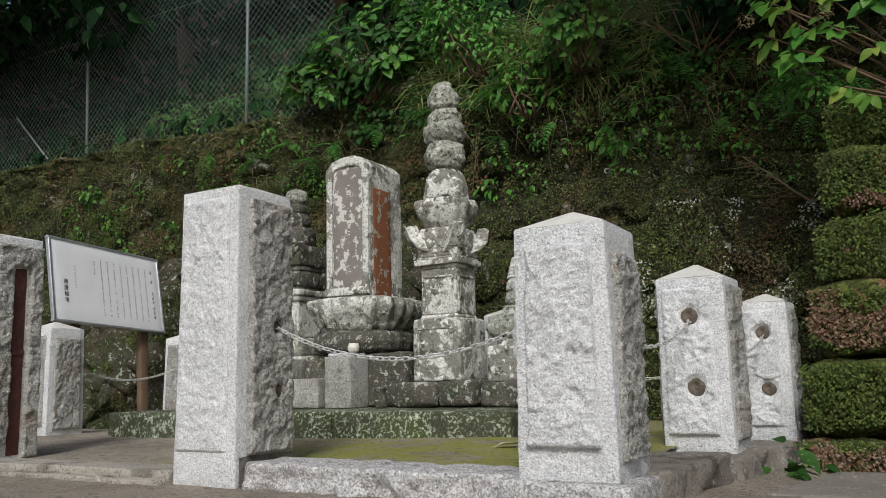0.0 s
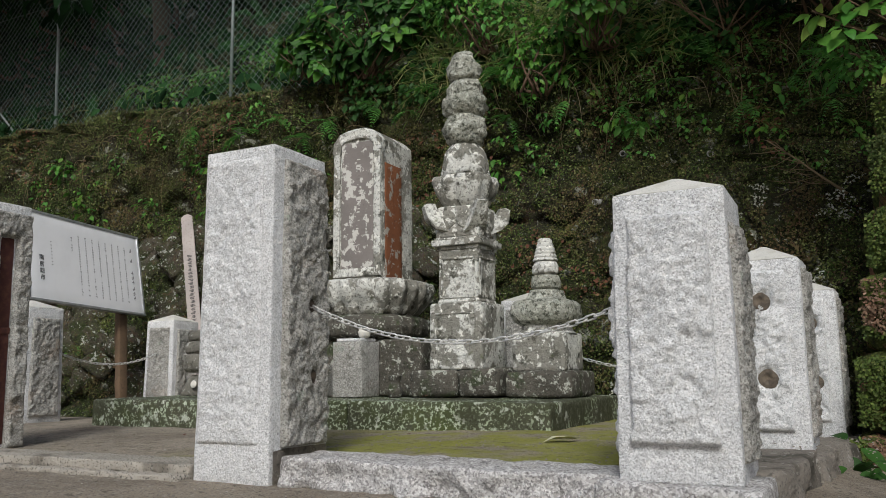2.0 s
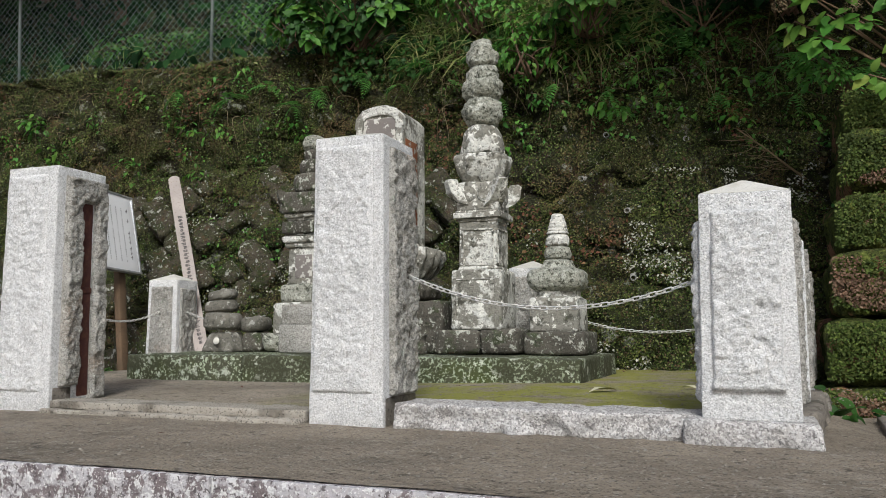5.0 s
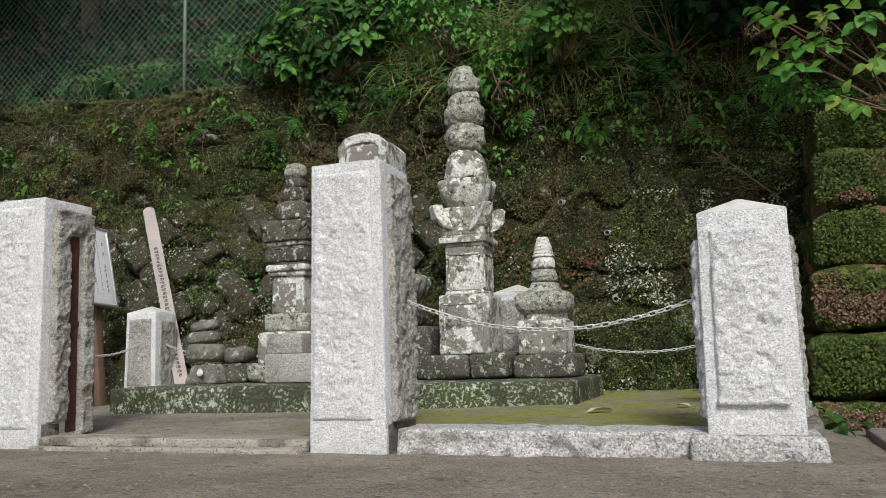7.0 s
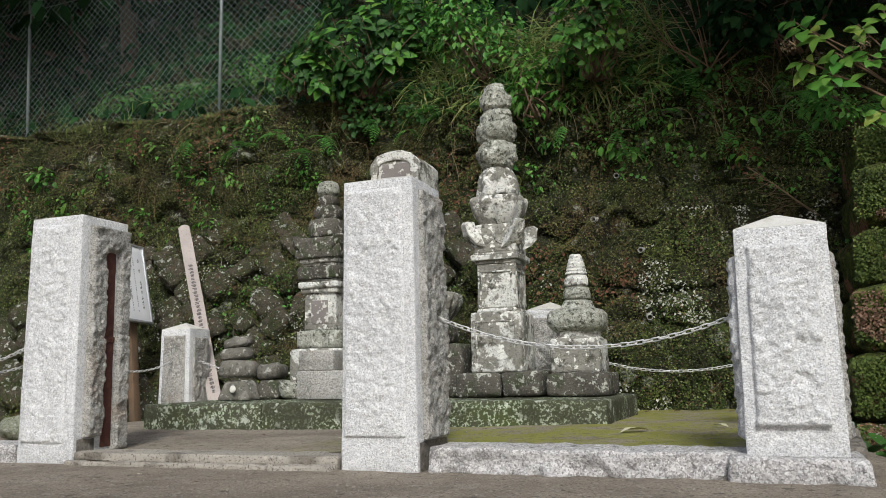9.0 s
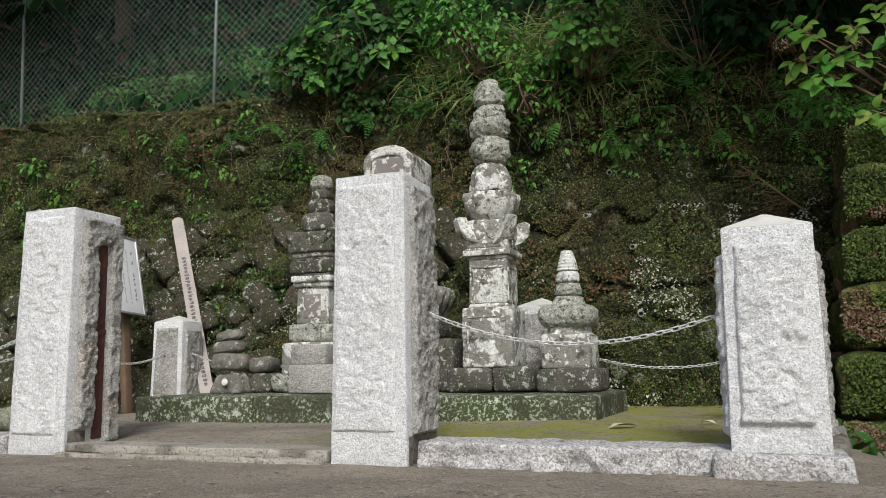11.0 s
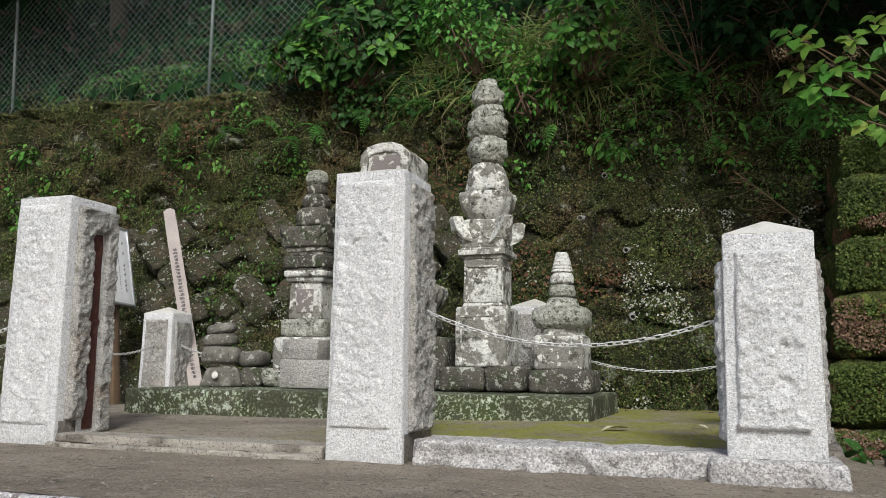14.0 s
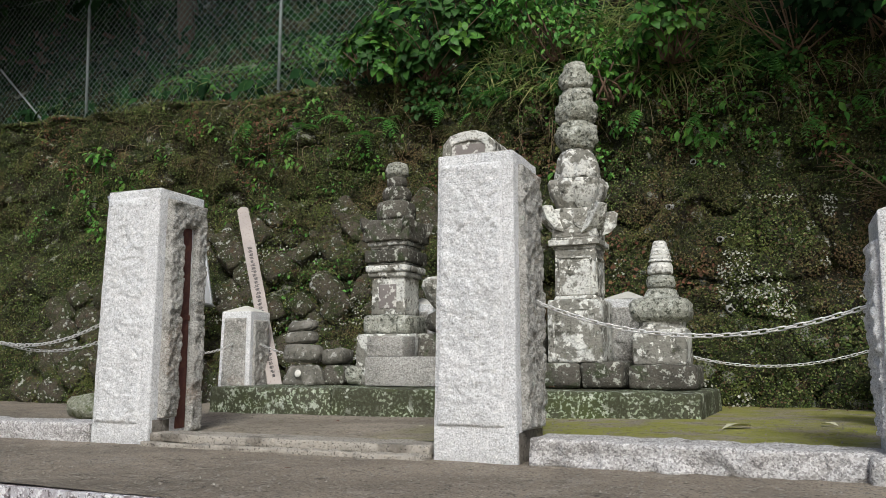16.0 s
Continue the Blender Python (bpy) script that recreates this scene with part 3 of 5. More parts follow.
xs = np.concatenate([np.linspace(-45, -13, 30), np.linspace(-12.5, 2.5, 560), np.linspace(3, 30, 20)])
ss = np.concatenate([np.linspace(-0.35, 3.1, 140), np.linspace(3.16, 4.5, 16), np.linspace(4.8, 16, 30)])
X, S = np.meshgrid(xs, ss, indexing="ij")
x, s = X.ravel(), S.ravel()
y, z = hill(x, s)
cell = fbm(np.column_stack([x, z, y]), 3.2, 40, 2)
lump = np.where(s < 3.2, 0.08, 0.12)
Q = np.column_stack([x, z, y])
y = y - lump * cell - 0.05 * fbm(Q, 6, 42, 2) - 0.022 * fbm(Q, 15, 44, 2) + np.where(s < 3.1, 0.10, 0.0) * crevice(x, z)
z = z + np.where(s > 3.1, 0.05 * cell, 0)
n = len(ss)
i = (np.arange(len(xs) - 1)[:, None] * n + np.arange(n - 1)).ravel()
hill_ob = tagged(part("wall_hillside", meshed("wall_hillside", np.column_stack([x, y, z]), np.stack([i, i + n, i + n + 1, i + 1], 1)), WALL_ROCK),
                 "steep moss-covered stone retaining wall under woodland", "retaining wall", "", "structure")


def on_wall(x, z):
    return float(wall_depth(np.array([x]), np.array([z]))[0])


def boulder(name, seed, square=0.7, detail=2):
    bm = bmesh.new()
    bmesh.ops.create_icosphere(bm, subdivisions=detail, radius=1.0)
    V = np.array([v.co for v in bm.verts])
    F = [[v.index for v in f.verts] for f in bm.faces]
    bm.free()
    V = np.sign(V) * np.abs(V) ** square
    V *= 1 + 0.26 * fbm(V, 0.9, seed, 2)[:, None] + 0.09 * fbm(V, 3, seed + 3, 2)[:, None] + (0.04 * fbm(V, 9, seed + 5, 2)[:, None] if detail > 2 else 0)
    return meshed(name, V, F)


rng = np.random.default_rng(7)
STONES = [boulder("stone", 100 + i, 0.5, 3) for i in range(10)]
for me in STONES:
    me.materials.append(STONE_FACE)
count = 0
for row in range(13):
    for col in range(22):
        x = -8.2 + 0.36 * col + (0.18 if row % 2 else 0) + rng.uniform(-0.03, 0.03)
        z = 0.10 + 0.185 * row + rng.uniform(-0.03, 0.03)
        if x > -3.3 or rng.random() < 0.25 or z > 1.85 - 0.25 * max(0, x + 4.2) - 0.25 * max(0, -x - 6):
            continue
        st = part("stone", STONES[rng.integers(10)], None, hill_ob)
        sunk = -0.04 + rng.uniform(-0.03, 0.05)
        st.matrix_basis = Matrix.LocRotScale((x, on_wall(x, z) + 0.01 + sunk, z), Euler((radians(-22) + rng.uniform(-0.25, 0.25), rng.uniform(0.55, 1.0), rng.uniform(-0.25, 0.25))),
                                             (rng.uniform(0.10, 0.16), rng.uniform(0.07, 0.11), rng.uniform(0.10, 0.155)))
        count += 1

# the block wall that returns beside the plot
def east_face(z):
    return 4.43 + 0.33 * np.clip(z, -0.3, 2.2)


def bulged(seed):
    def shape(Q):
        out = np.clip(-Q[:, 1] / 0.25, 0, 1)
        Q[:, 1] -= out * (0.03 * fbm(Q + seed, 4, seed, 2) + 0.014 * fbm(Q + seed, 16, seed + 2, 2))
        Q[:, 0] += 0.03 * fbm(Q + seed, 5, seed + 4, 2)
        Q[:, 2] += 0.02 * fbm(Q + seed, 5, seed + 6, 2)
        return Q
    return shape


east = thing("wall_east", pose(0, 0, 0), "wall of large squared blocks covered in moss", "stone wall", kind="structure")
for course in range(6):
    z = -0.30 + 0.372 * course
    x = -0.60 + 0.045 * course + rng.uniform(-0.02, 0.02)
    for k in range(4):
        w = rng.uniform(0.50, 0.66)
        part("wall_block", block("wall_block", w - 0.015, 1.7 if k == 0 else 0.6, 0.355, 0.06, 0.025 if k < 2 else 0.06, rough=0.02, grain=6, seed=200 + course * 5 + k, shape=bulged(course * 4 + k)), MOSS_BLOCK, east,
             m=pose(x + w / 2, float(east_face(z + 0.18)) + (0.85 if k == 0 else 0.3) + rng.uniform(-0.025, 0.025), z, 0, 0, rng.uniform(-2, 2)))
        x += w

# drain pipes in the wall
DRAINS = ((-1.40, 1.86), (-2.03, 1.95), (-2.20, 1.575), (-1.83, 1.28), (-1.77, 0.75), (-4.75, 1.28), (-4.55, 1.75), (-5.35, 0.72))
for x, z in DRAINS:
    a = np.linspace(0, 2 * np.pi, 14, endpoint=False)
    V = [(r * math.cos(t), y, r * math.sin(t)) for r, y in ((0.022, 0.2), (0.022, -0.035), (0.017, -0.035), (0.017, 0.2)) for t in a]
    F = [(k * 14 + j, k * 14 + (j + 1) % 14, (k + 1) * 14 + (j + 1) % 14, (k + 1) * 14 + j) for k in range(3) for j in range(14)]
    p = part("drain_pipe", meshed("drain_pipe", V, F), PIPE, m=pose(x, on_wall(x, z) - 0.03, z, 8, 0, rng.uniform(-12, 12)))
    tagged(p, "short grey plastic drain pipe set in the wall", "pipe", "drain pipes")


# ---- granite posts ----
def facets(x, z, size, seed):
    """Heights of small split planes: each cell of a jittered grid has a level and a slope of its own."""
    cx, cz = np.floor(x / size), np.floor(z / size)
    best, out = np.full(len(x), 9.0), np.zeros(len(x))
    for dx in (-1, 0, 1):
        for dz in (-1, 0, 1):
            gx, gz = cx + dx, cz + dz
            cell = np.column_stack([gx, gz, np.zeros(len(x))])
            px, pz = gx + 0.5 + 0.45 * lattice(cell, seed), gz + 0.5 + 0.45 * lattice(cell, seed + 31)
            d = (x / size - px) ** 2 + (z / size - pz) ** 2
            h = lattice(cell, seed + 57) + 0.9 * lattice(cell, seed + 73) * (x / size - px) + 0.9 * lattice(cell, seed + 91) * (z / size - pz)
            out = np.where(d < best, h, out)
            best = np.minimum(best, d)
    return out


def panel(name, wb, wt, h, z0, z1, left, right, proud, rough, seed, holes=(), chip=False, step=0.0065):
    """A pitched face on the -y side of a tapered post."""
    nv = int((z1 - z0) / step)
    nu = max(3, int((wb - left - right) / step))
    U, Vv = np.meshgrid(np.linspace(0, 1, nu + 1), np.linspace(0, 1, nv + 1), indexing="ij")
    u, v = U.ravel(), Vv.ravel()
    z = z0 + (z1 - z0) * v
    half = (wb + (wt - wb) * z / h) / 2
    x = -half + left + (2 * half - left - right) * u
    P = np.column_stack([x, z, np.full(len(x), seed * 1.7)])
    wx, wz = x + 0.008 * fbm(P, 30, seed + 2, 2), z + 0.008 * fbm(P, 30, seed + 3, 2)
    d = proud + rough * (0.30 - 0.35 * np.abs(fbm(P, 4.5, seed, 2)) + 0.42 * facets(wx, wz, 0.055, seed) + 0.26 * facets(wx, wz, 0.022, seed + 7) + 0.22 * fbm(P, 60, seed + 12, 2))
    if chip:
        d = d + 0.011 / (1 + np.exp(-(z - 0.33 - 1.5 * x) / 0.004)) * np.clip((x + 0.06) / 0.05, 0, 1)
    rim = (u < 1e-6) | (u > 1 - 1e-6) | (v < 1e-6) | (v > 1 - 1e-6)
    near = np.minimum(np.minimum(u * nu, (1 - u) * nu), np.minimum(v * nv, (1 - v) * nv))
    d = np.maximum(d, 0.0015)
    d = np.where(near < 1.5, d * 0.75, d)
    for hx, hz, hr in holes:
        k = np.sqrt((x - hx) ** 2 + (z - hz) ** 2) / hr
        d = np.where(k < 1, 0.002 + np.clip(d, 0.006, 1) * k ** 6, d)
    d = np.where(rim, -0.006 if proud > 0.01 else 0.0012, d)
    x = x + np.where(rim, 0, 0.004 * fbm(P, 20, seed + 5, 2))
    z = z + np.where(rim, 0.004 * fbm(P, 14, seed + 6, 2), 0)
    n = nv + 1
    i = (np.arange(nu)[:, None] * n + np.arange(nv)).ravel()
    return meshed(name, np.column_stack([x, -half - d, z]), np.stack([i, i + n, i + n + 1, i + 1], 1))


def granite_post(at, wb, wt, h, apex, rz, faces, label, seed):
    """faces: for south, east, north, west (z0, z1, left, right, proud, rough, material, holes) or None."""
    post = thing("granite_post", pose(*at, 0, 0, rz), label, "granite post", "granite posts round the plot")
    part("shaft", block("shaft", wb, wb, h, 0.006, 0.05, (wt / wb, wt / wb), 0.0025, 10, seed), WHITE_GRANITE, post)
    part("cap", block("cap", wt + 0.004, wt + 0.004, apex, 0.004, 0.05, (0.06, 0.06), 0.002, 10, seed + 1), CAP_GRANITE, post, m=pose(0, 0, h - 0.001))
    for k, f in enumerate(faces):
        for g in (f if isinstance(f, list) else [f]):
            if g:
                z0, z1, left, right, proud, rough, material, holes = g
                part("face_panel", panel("face_panel", wb, wt, h, z0, z1, left, right, proud, rough, seed * 7 + k, holes, chip=(seed == 11 and k == 0)), material, post, m=pose(0, 0, 0, 0, 0, 90 * k))
                for hx, hz, hr in holes:
                    half = (wb + (wt - wb) * hz / h) / 2
                    part("socket", lathe("socket", [(hr * 0.8, 0), (hr * 0.75, 0.006), (hr * 0.45, 0.009), (hr * 0.3, 0.004), (0, 0.003)], 14, rough=0.007, grain=30, seed=k), MORTAR, post,
                         "brown mortared chain socket, its hole darkened by colour", m=pose(0, 0, 0, 0, 0, 90 * k) @ pose(hx, -half + 0.001, hz, 90, 0, 0))
    return post


G, R = WHITE_GRANITE, ROUGH_GRANITE
HOLE = ((-0.005, 0.56, 0.050), (0.005, 0.27, 0.052))
# tall gate posts
post_c = granite_post((-2.455, 2.573, -0.01), 0.328, 0.306, 1.165, 0.042, 0.0, [
    (0.135, 1.125, 0.012, 0.045, 0.010, 0.008, G, ()), [(0.006, 0.118, 0.02, 0.006, 0.002, 0.002, STAINED_GRANITE, ()), (0.12, 1.125, 0.055, 0.012, 0.022, 0.013, R, ((0.055, 0.61, 0.034), (0.065, 0.36, 0.034)))],
    (0.1, 1.05, 0.03, 0.03, 0.006, 0.008, R, ()), (0.12, 1.05, 0.03, 0.03, 0.006, 0.01, R, ())],
    "tall pale granite gate post with chain sockets", 3)
post_b = granite_post((-4.145, 2.575, -0.01), 0.33, 0.308, 1.16, 0.035, 0.5, [
    (0.10, 1.12, 0.02, 0.055, 0.010, 0.008, G, ()),
    [(0.006, 0.118, 0.02, 0.20, 0.002, 0.002, STAINED_GRANITE, ()), (0.12, 1.04, 0.05, 0.165, 0.032, 0.013, R, ()), (0.05, 1.04, 0.232, 0.004, 0.030, 0.011, R, ()), (1.0, 1.12, 0.05, 0.004, 0.033, 0.012, R, ())],
    (0.1, 1.05, 0.03, 0.03, 0.006, 0.008, R, ()), (0.12, 1.05, 0.03, 0.03, 0.006, 0.01, R, ((-0.03, 0.60, 0.034),))],
    "tall granite gate post with a rusty iron channel", 5)
part("iron_channel", block("iron_channel", 0.02, 0.066, 0.93, 0.004, 0.08, rough=0.002, seed=9), RUST, post_b, "rusty red iron gate channel", m=pose(0.1585, 0.036, 0.07, 0, -0.55, 0))
part("iron_collar", block("iron_collar", 0.026, 0.07, 0.03, 0.004, 0.03, rough=0.002, seed=9), RUST, post_b, m=pose(0.156, 0.036, 0.56, 0, -0.5, 0))

small_faces = [
    (0.095, 0.695, 0.035, 0.045, 0.021, 0.010, G, ()), (0.05, 0.67, 0.04, 0.03, 0.014, 0.014, R, ()),
    (0.08, 0.66, 0.03, 0.03, 0.012, 0.01, R, HOLE), (0.05, 0.67, 0.03, 0.03, 0.013, 0.02, G, ((-0.01, 0.475, 0.03),))]
granite_post((-0.962, 2.527, 0.074), 0.31, 0.292, 0.755, 0.062, 0.5, small_faces, "short granite corner post with pitched faces and a crack", 11)
holed = [(0.075, 0.68, 0.02, 0.05, 0.014, 0.012, G, HOLE), (0.05, 0.69, 0.04, 0.03, 0.012, 0.013, R, ()),
         (0.08, 0.66, 0.03, 0.03, 0.012, 0.01, R, HOLE), (0.05, 0.69, 0.03, 0.03, 0.013, 0.012, R, ())]
granite_post((-0.858, 3.69, 0.052), 0.284, 0.278, 0.722, 0.066, -2.0, holed, "short granite post with brown mortar sockets", 13)
granite_post((-0.757, 4.80, 0.022), 0.245, 0.24, 0.722, 0.05, -3.0, holed, "short granite post with sockets and damp stains", 17)
plain_faces = [(0.075, 0.70, 0.03, 0.04, 0.010, 0.010, R, ()), (0.05, 0.69, 0.04, 0.03, 0.012, 0.011, R, ()),
               (0.08, 0.66, 0.03, 0.03, 0.012, 0.01, R, ()), (0.05, 0.69, 0.03, 0.03, 0.013, 0.012, R, HOLE)]
for px, py, pz, rz, sd in ((-2.36, 4.99, 0.03, 0, 19), (-3.84, 4.99, 0.03, 0, 23), (-5.52, 5.16, 0.03, 2, 29), (-5.45, 3.83, 0.05, 2, 31), (-5.55, 2.55, 0.05, 1, 37)):
    granite_post((px, py, pz), 0.30, 0.275, 0.755, 0.055, rz, plain_faces, "short weathered granite post with a pointed top", sd)


# ---- chains ----
def link_mesh():
    a = np.linspace(0, 2 * np.pi, 14, endpoint=False)
    ring = np.column_stack([np.cos(a) * 0.0075 + np.sign(np.cos(a)) * 0.0105, np.sin(a) * 0.0075, 0 * a])
    V, F = [], []
    for k, p in enumerate(ring):
        t = ring[(k + 1) % 14] - ring[k - 1]
        t /= np.linalg.norm(t)
        o = np.cross(t, (0, 0, 1))
        for q in range(6):
            w = q * math.pi / 3
            V.append(p + 0.0029 * (math.cos(w) * o + math.sin(w) * np.array((0, 0, 1))))
    for k in range(14):
        for q in range(6):
            F.append((k * 6 + q, k * 6 + (q + 1) % 6, (k + 1) % 14 * 6 + (q + 1) % 6, (k + 1) % 14 * 6 + q))
    return meshed("link", V, F)


LINK = link_mesh()
LINK.materials.append(STEEL)


def chain(p0, p1, sag, label="galvanised steel chain slung between granite posts"):
    t = np.linspace(0, 1, 400)
    p0, p1 = np.array(p0), np.array(p1)
    P = p0 + (p1 - p0) * t[:, None]
    P[:, 2] -= sag * 4 * t * (1 - t)
    L = np.concatenate([[0], np.cumsum(np.linalg.norm(np.diff(P, axis=0), axis=1))])
    n = int(L[-1] / 0.0295)
    c = thing("chain", pose(*p0), label, "chain", "chains between the posts")
    for k in range(n):
        q = np.array([np.interp((k + 0.5) / n * L[-1], L, P[:, j]) for j in range(3)])
        q2 = np.array([np.interp((k + 0.6) / n * L[-1], L, P[:, j]) for j in range(3)])
        x = Vector(q2 - q).normalized()
        z = (Vector((0, 0, 1)) - x * x.z).normalized()
        m = Matrix((x, z.cross(x), z)).transposed().to_4x4() @ Matrix.Rotation(radians(35 + (90 if k % 2 else 0) + 9 * math.sin(k * 2.3)), 4, "X")
        m.translation = Vector(q - p0)
        part("link", LINK, None, c, m=m)


chain((-2.315, 2.64, 0.61), (-1.10, 2.53, 0.555), 0.128)
chain((-4.30, 2.55, 0.60), (-5.42, 2.55, 0.55), 0.13)
chain((-0.96, 2.66, 0.555), (-0.865, 3.56, 0.60), 0.10)
chain((-0.855, 3.82, 0.58), (-0.765, 4.68, 0.565), 0.10)
chain((-0.90, 4.86, 0.47), (-2.22, 4.98, 0.50), 0.13)
chain((-2.50, 4.98, 0.50), (-3.70, 4.98, 0.50), 0.12)
chain((-3.98, 4.98, 0.50), (-5.38, 5.14, 0.53), 0.12)
chain((-5.53, 5.02, 0.53), (-5.45, 3.97, 0.55), 0.10)
chain((-5.46, 3.69, 0.55), (-5.54, 2.68, 0.55), 0.12)


# ---- monuments ----
PT = 0.222


def horn(seed):
    """A flaring corner ornament, in the x-z plane, rising outwards."""
    out = [(-0.02, 0.0), (0.055, 0.035), (0.10, 0.085), (0.125, 0.16), (0.105, 0.18), (0.06, 0.17), (0.045, 0.14), (0.0, 0.13)]
    V = [(x, s * 0.058 * (1 - 0.5 * z / 0.185), z) for s in (-1, 1) for x, z in out]
    n = len(out)
    F = [tuple(range(n)), tuple(range(2 * n - 1, n - 1, -1))] + [(i, i + n, (i + 1) % n + n, (i + 1) % n) for i in range(n)]
    V = np.array(V) + 0.004 * np.random.default_rng(seed).normal(size=(2 * n, 3))
    return meshed("corner_horn", V, F, False)


tower = thing("stone_pagoda", pose(-2.565, 4.52, PT), "tall carved grey stone pagoda crusted with white lichen", "stone pagoda")
part("footing_stone", block("footing_stone", 0.29, 0.5, 0.145, 0.025, 0.035, rough=0.01, grain=9, seed=301), DARK_STONE, tower, m=pose(-0.105, -0.03, 0.002, 0, 0, 3))
part("footing_stone", block("footing_stone", 0.25, 0.5, 0.148, 0.025, 0.035, rough=0.010, grain=9, seed=302), DARK_STONE, tower, m=pose(0.185, -0.02, 0.002, 0, 0, -2))
part("pedestal", block("pedestal", 0.33, 0.34, 0.375, 0.014, 0.03, (0.985, 0.985), 0.004, 10, 303), OLD_STONE, tower, m=pose(0, 0, 0.15))
for sx, sz, w, h in ((0, 0.455, 0.26, 0.012), (-0.125, 0.20, 0.012, 0.26), (0.125, 0.20, 0.012, 0.26)):
    part("pedestal_moulding", block("pedestal_moulding", w, 0.012, h, 0.004, 0.03, rough=0.002, seed=304), OLD_STONE, tower, m=pose(sx, -0.166, sz))
part("pedestal_lip", block("pedestal_lip", 0.27, 0.27, 0.03, 0.012, 0.03, (0.9, 0.9), 0.003, 10, 305), OLD_STONE, tower, m=pose(0, 0, 0.524))
part("shrine_body", block("shrine_body", 0.25, 0.25, 0.285, 0.008, 0.03, (0.99, 0.99), 0.003, 10, 306), OLD_STONE, tower, m=pose(0, 0, 0.55))
for k in range(2):
    for sx, sz, w, h in ((0, 0.775, 0.2, 0.012), (-0.1, 0.565, 0.014, 0.21), (0.1, 0.565, 0.014, 0.21)):
        part("shrine_frame", block("shrine_frame", w, 0.012, h, 0.003, 0.03, rough=0.0015, seed=307), OLD_STONE, tower,
             m=pose(0, 0, 0, 0, 0, 90 * k) @ pose(sx, -0.126, sz))
for z, w, h in ((0.832, 0.265, 0.022), (0.854, 0.31, 0.034), (0.888, 0.285, 0.014)):
    part("cornice", block("cornice", w, w, h + 0.001, 0.005, 0.03, rough=0.002, seed=308), OLD_STONE, tower, m=pose(0, 0, z))
part("roof_stone", block("roof_stone", 0.275, 0.275, 0.185, 0.012, 0.03, (0.93, 0.93), 0.004, 10, 309), OLD_STONE, tower, m=pose(0, 0, 0.902))
for k in range(4):
    part("corner_horn", horn(k), OLD_STONE, tower, m=pose(0, 0, 0, 0, 0, 45 + 90 * k) @ pose(0.145, 0, 0.925))
    part("roof_medallion", lathe("roof_medallion", [(0.055, 0), (0.055, 0.012), (0.042, 0.016), (0.0, 0.014)], 16, rough=0.002, seed=k), OLD_STONE, tower,
         m=pose(0, 0, 0, 0, 0, 90 * k) @ pose(0.055, -0.128, 1.01, 90, 0, 0))
    part("roof_medallion", lathe("roof_medallion", [(0.055, 0), (0.055, 0.012), (0.042, 0.016), (0.0, 0.014)], 16, rough=0.002, seed=k), OLD_STONE, tower,
         m=pose(0, 0, 0, 0, 0, 90 * k) @ pose(-0.06, -0.128, 1.01, 90, 0, 0))
part("lotus_cup", lathe("lotus_cup", [(0.11, 1.085), (0.125, 1.10), (0.165, 1.17), (0.185, 1.24), (0.175, 1.265), (0.12, 1.268)], 48, 3.2, 0.005, 14, 310, 12, 0.10), OLD_STONE, tower)
part("lotus_bell", lathe("lotus_bell", [(0.115, 1.262), (0.145, 1.285), (0.142, 1.35), (0.125, 1.42), (0.095, 1.465), (0.07, 1.475)], 48, 2.0, 0.007, 12, 311, 8, 0.12), OLD_STONE, tower)
part("finial_ring", lathe("finial_ring", [(0.085, 1.47), (0.105, 1.485), (0.128, 1.53), (0.130, 1.575), (0.112, 1.625), (0.085, 1.645)], 56, 2.0, 0.016, 22, 312), CRUST_STONE, tower)
part("finial_ring", lathe("finial_ring", [(0.085, 1.64), (0.115, 1.665), (0.134, 1.71), (0.128, 1.75), (0.108, 1.775), (0.108, 1.83), (0.085, 1.865), (0.07, 1.87)], 56, 2.0, 0.017, 22, 313), CRUST_STONE, tower)
part("jewel", lathe("jewel", [(0.07, 1.865), (0.095, 1.885), (0.104, 1.93), (0.093, 1.985), (0.062, 2.03), (0.028, 2.055), (0.005, 2.068)], 56, 2.0, 0.017, 22, 314), CRUST_STONE, tower)

# inscribed stele on a lotus base
stele = thing("memorial_stele", pose(-3.262, 4.61, PT), "round-shouldered inscribed stone stele with rust-red side", "stele")
part("base_stone", block("base_stone", 0.80, 0.52, 0.335, 0.02, 0.04, rough=0.006, seed=320), DARK_STONE, stele, m=pose(0.06, 0.02, 0.001))
part("lower_lotus", lathe("lower_lotus", [(0.24, 0.335), (0.31, 0.36), (0.325, 0.41), (0.31, 0.46), (0.26, 0.485)], 72, 3.0, 0.006, 10, 321, 18, 0.06), DARK_STONE, stele)
part("upper_lotus", lathe("upper_lotus", [(0.25, 0.485), (0.28, 0.51), (0.325, 0.58), (0.35, 0.64), (0.345, 0.685), (0.29, 0.70), (0.18, 0.70)], 96, 3.2, 0.008, 12, 322, 18, 0.13), OLD_STONE, stele)


def shoulders(h):
    def shape(Q):
        t = np.clip((Q[:, 2] - (h - 0.10)) / 0.10, 0, 1)
        Q[:, 2] -= 0.09 * np.clip(np.abs(Q[:, 0]) / 0.175, 0, 1) ** 2.6 * t
        return Q
    return shape


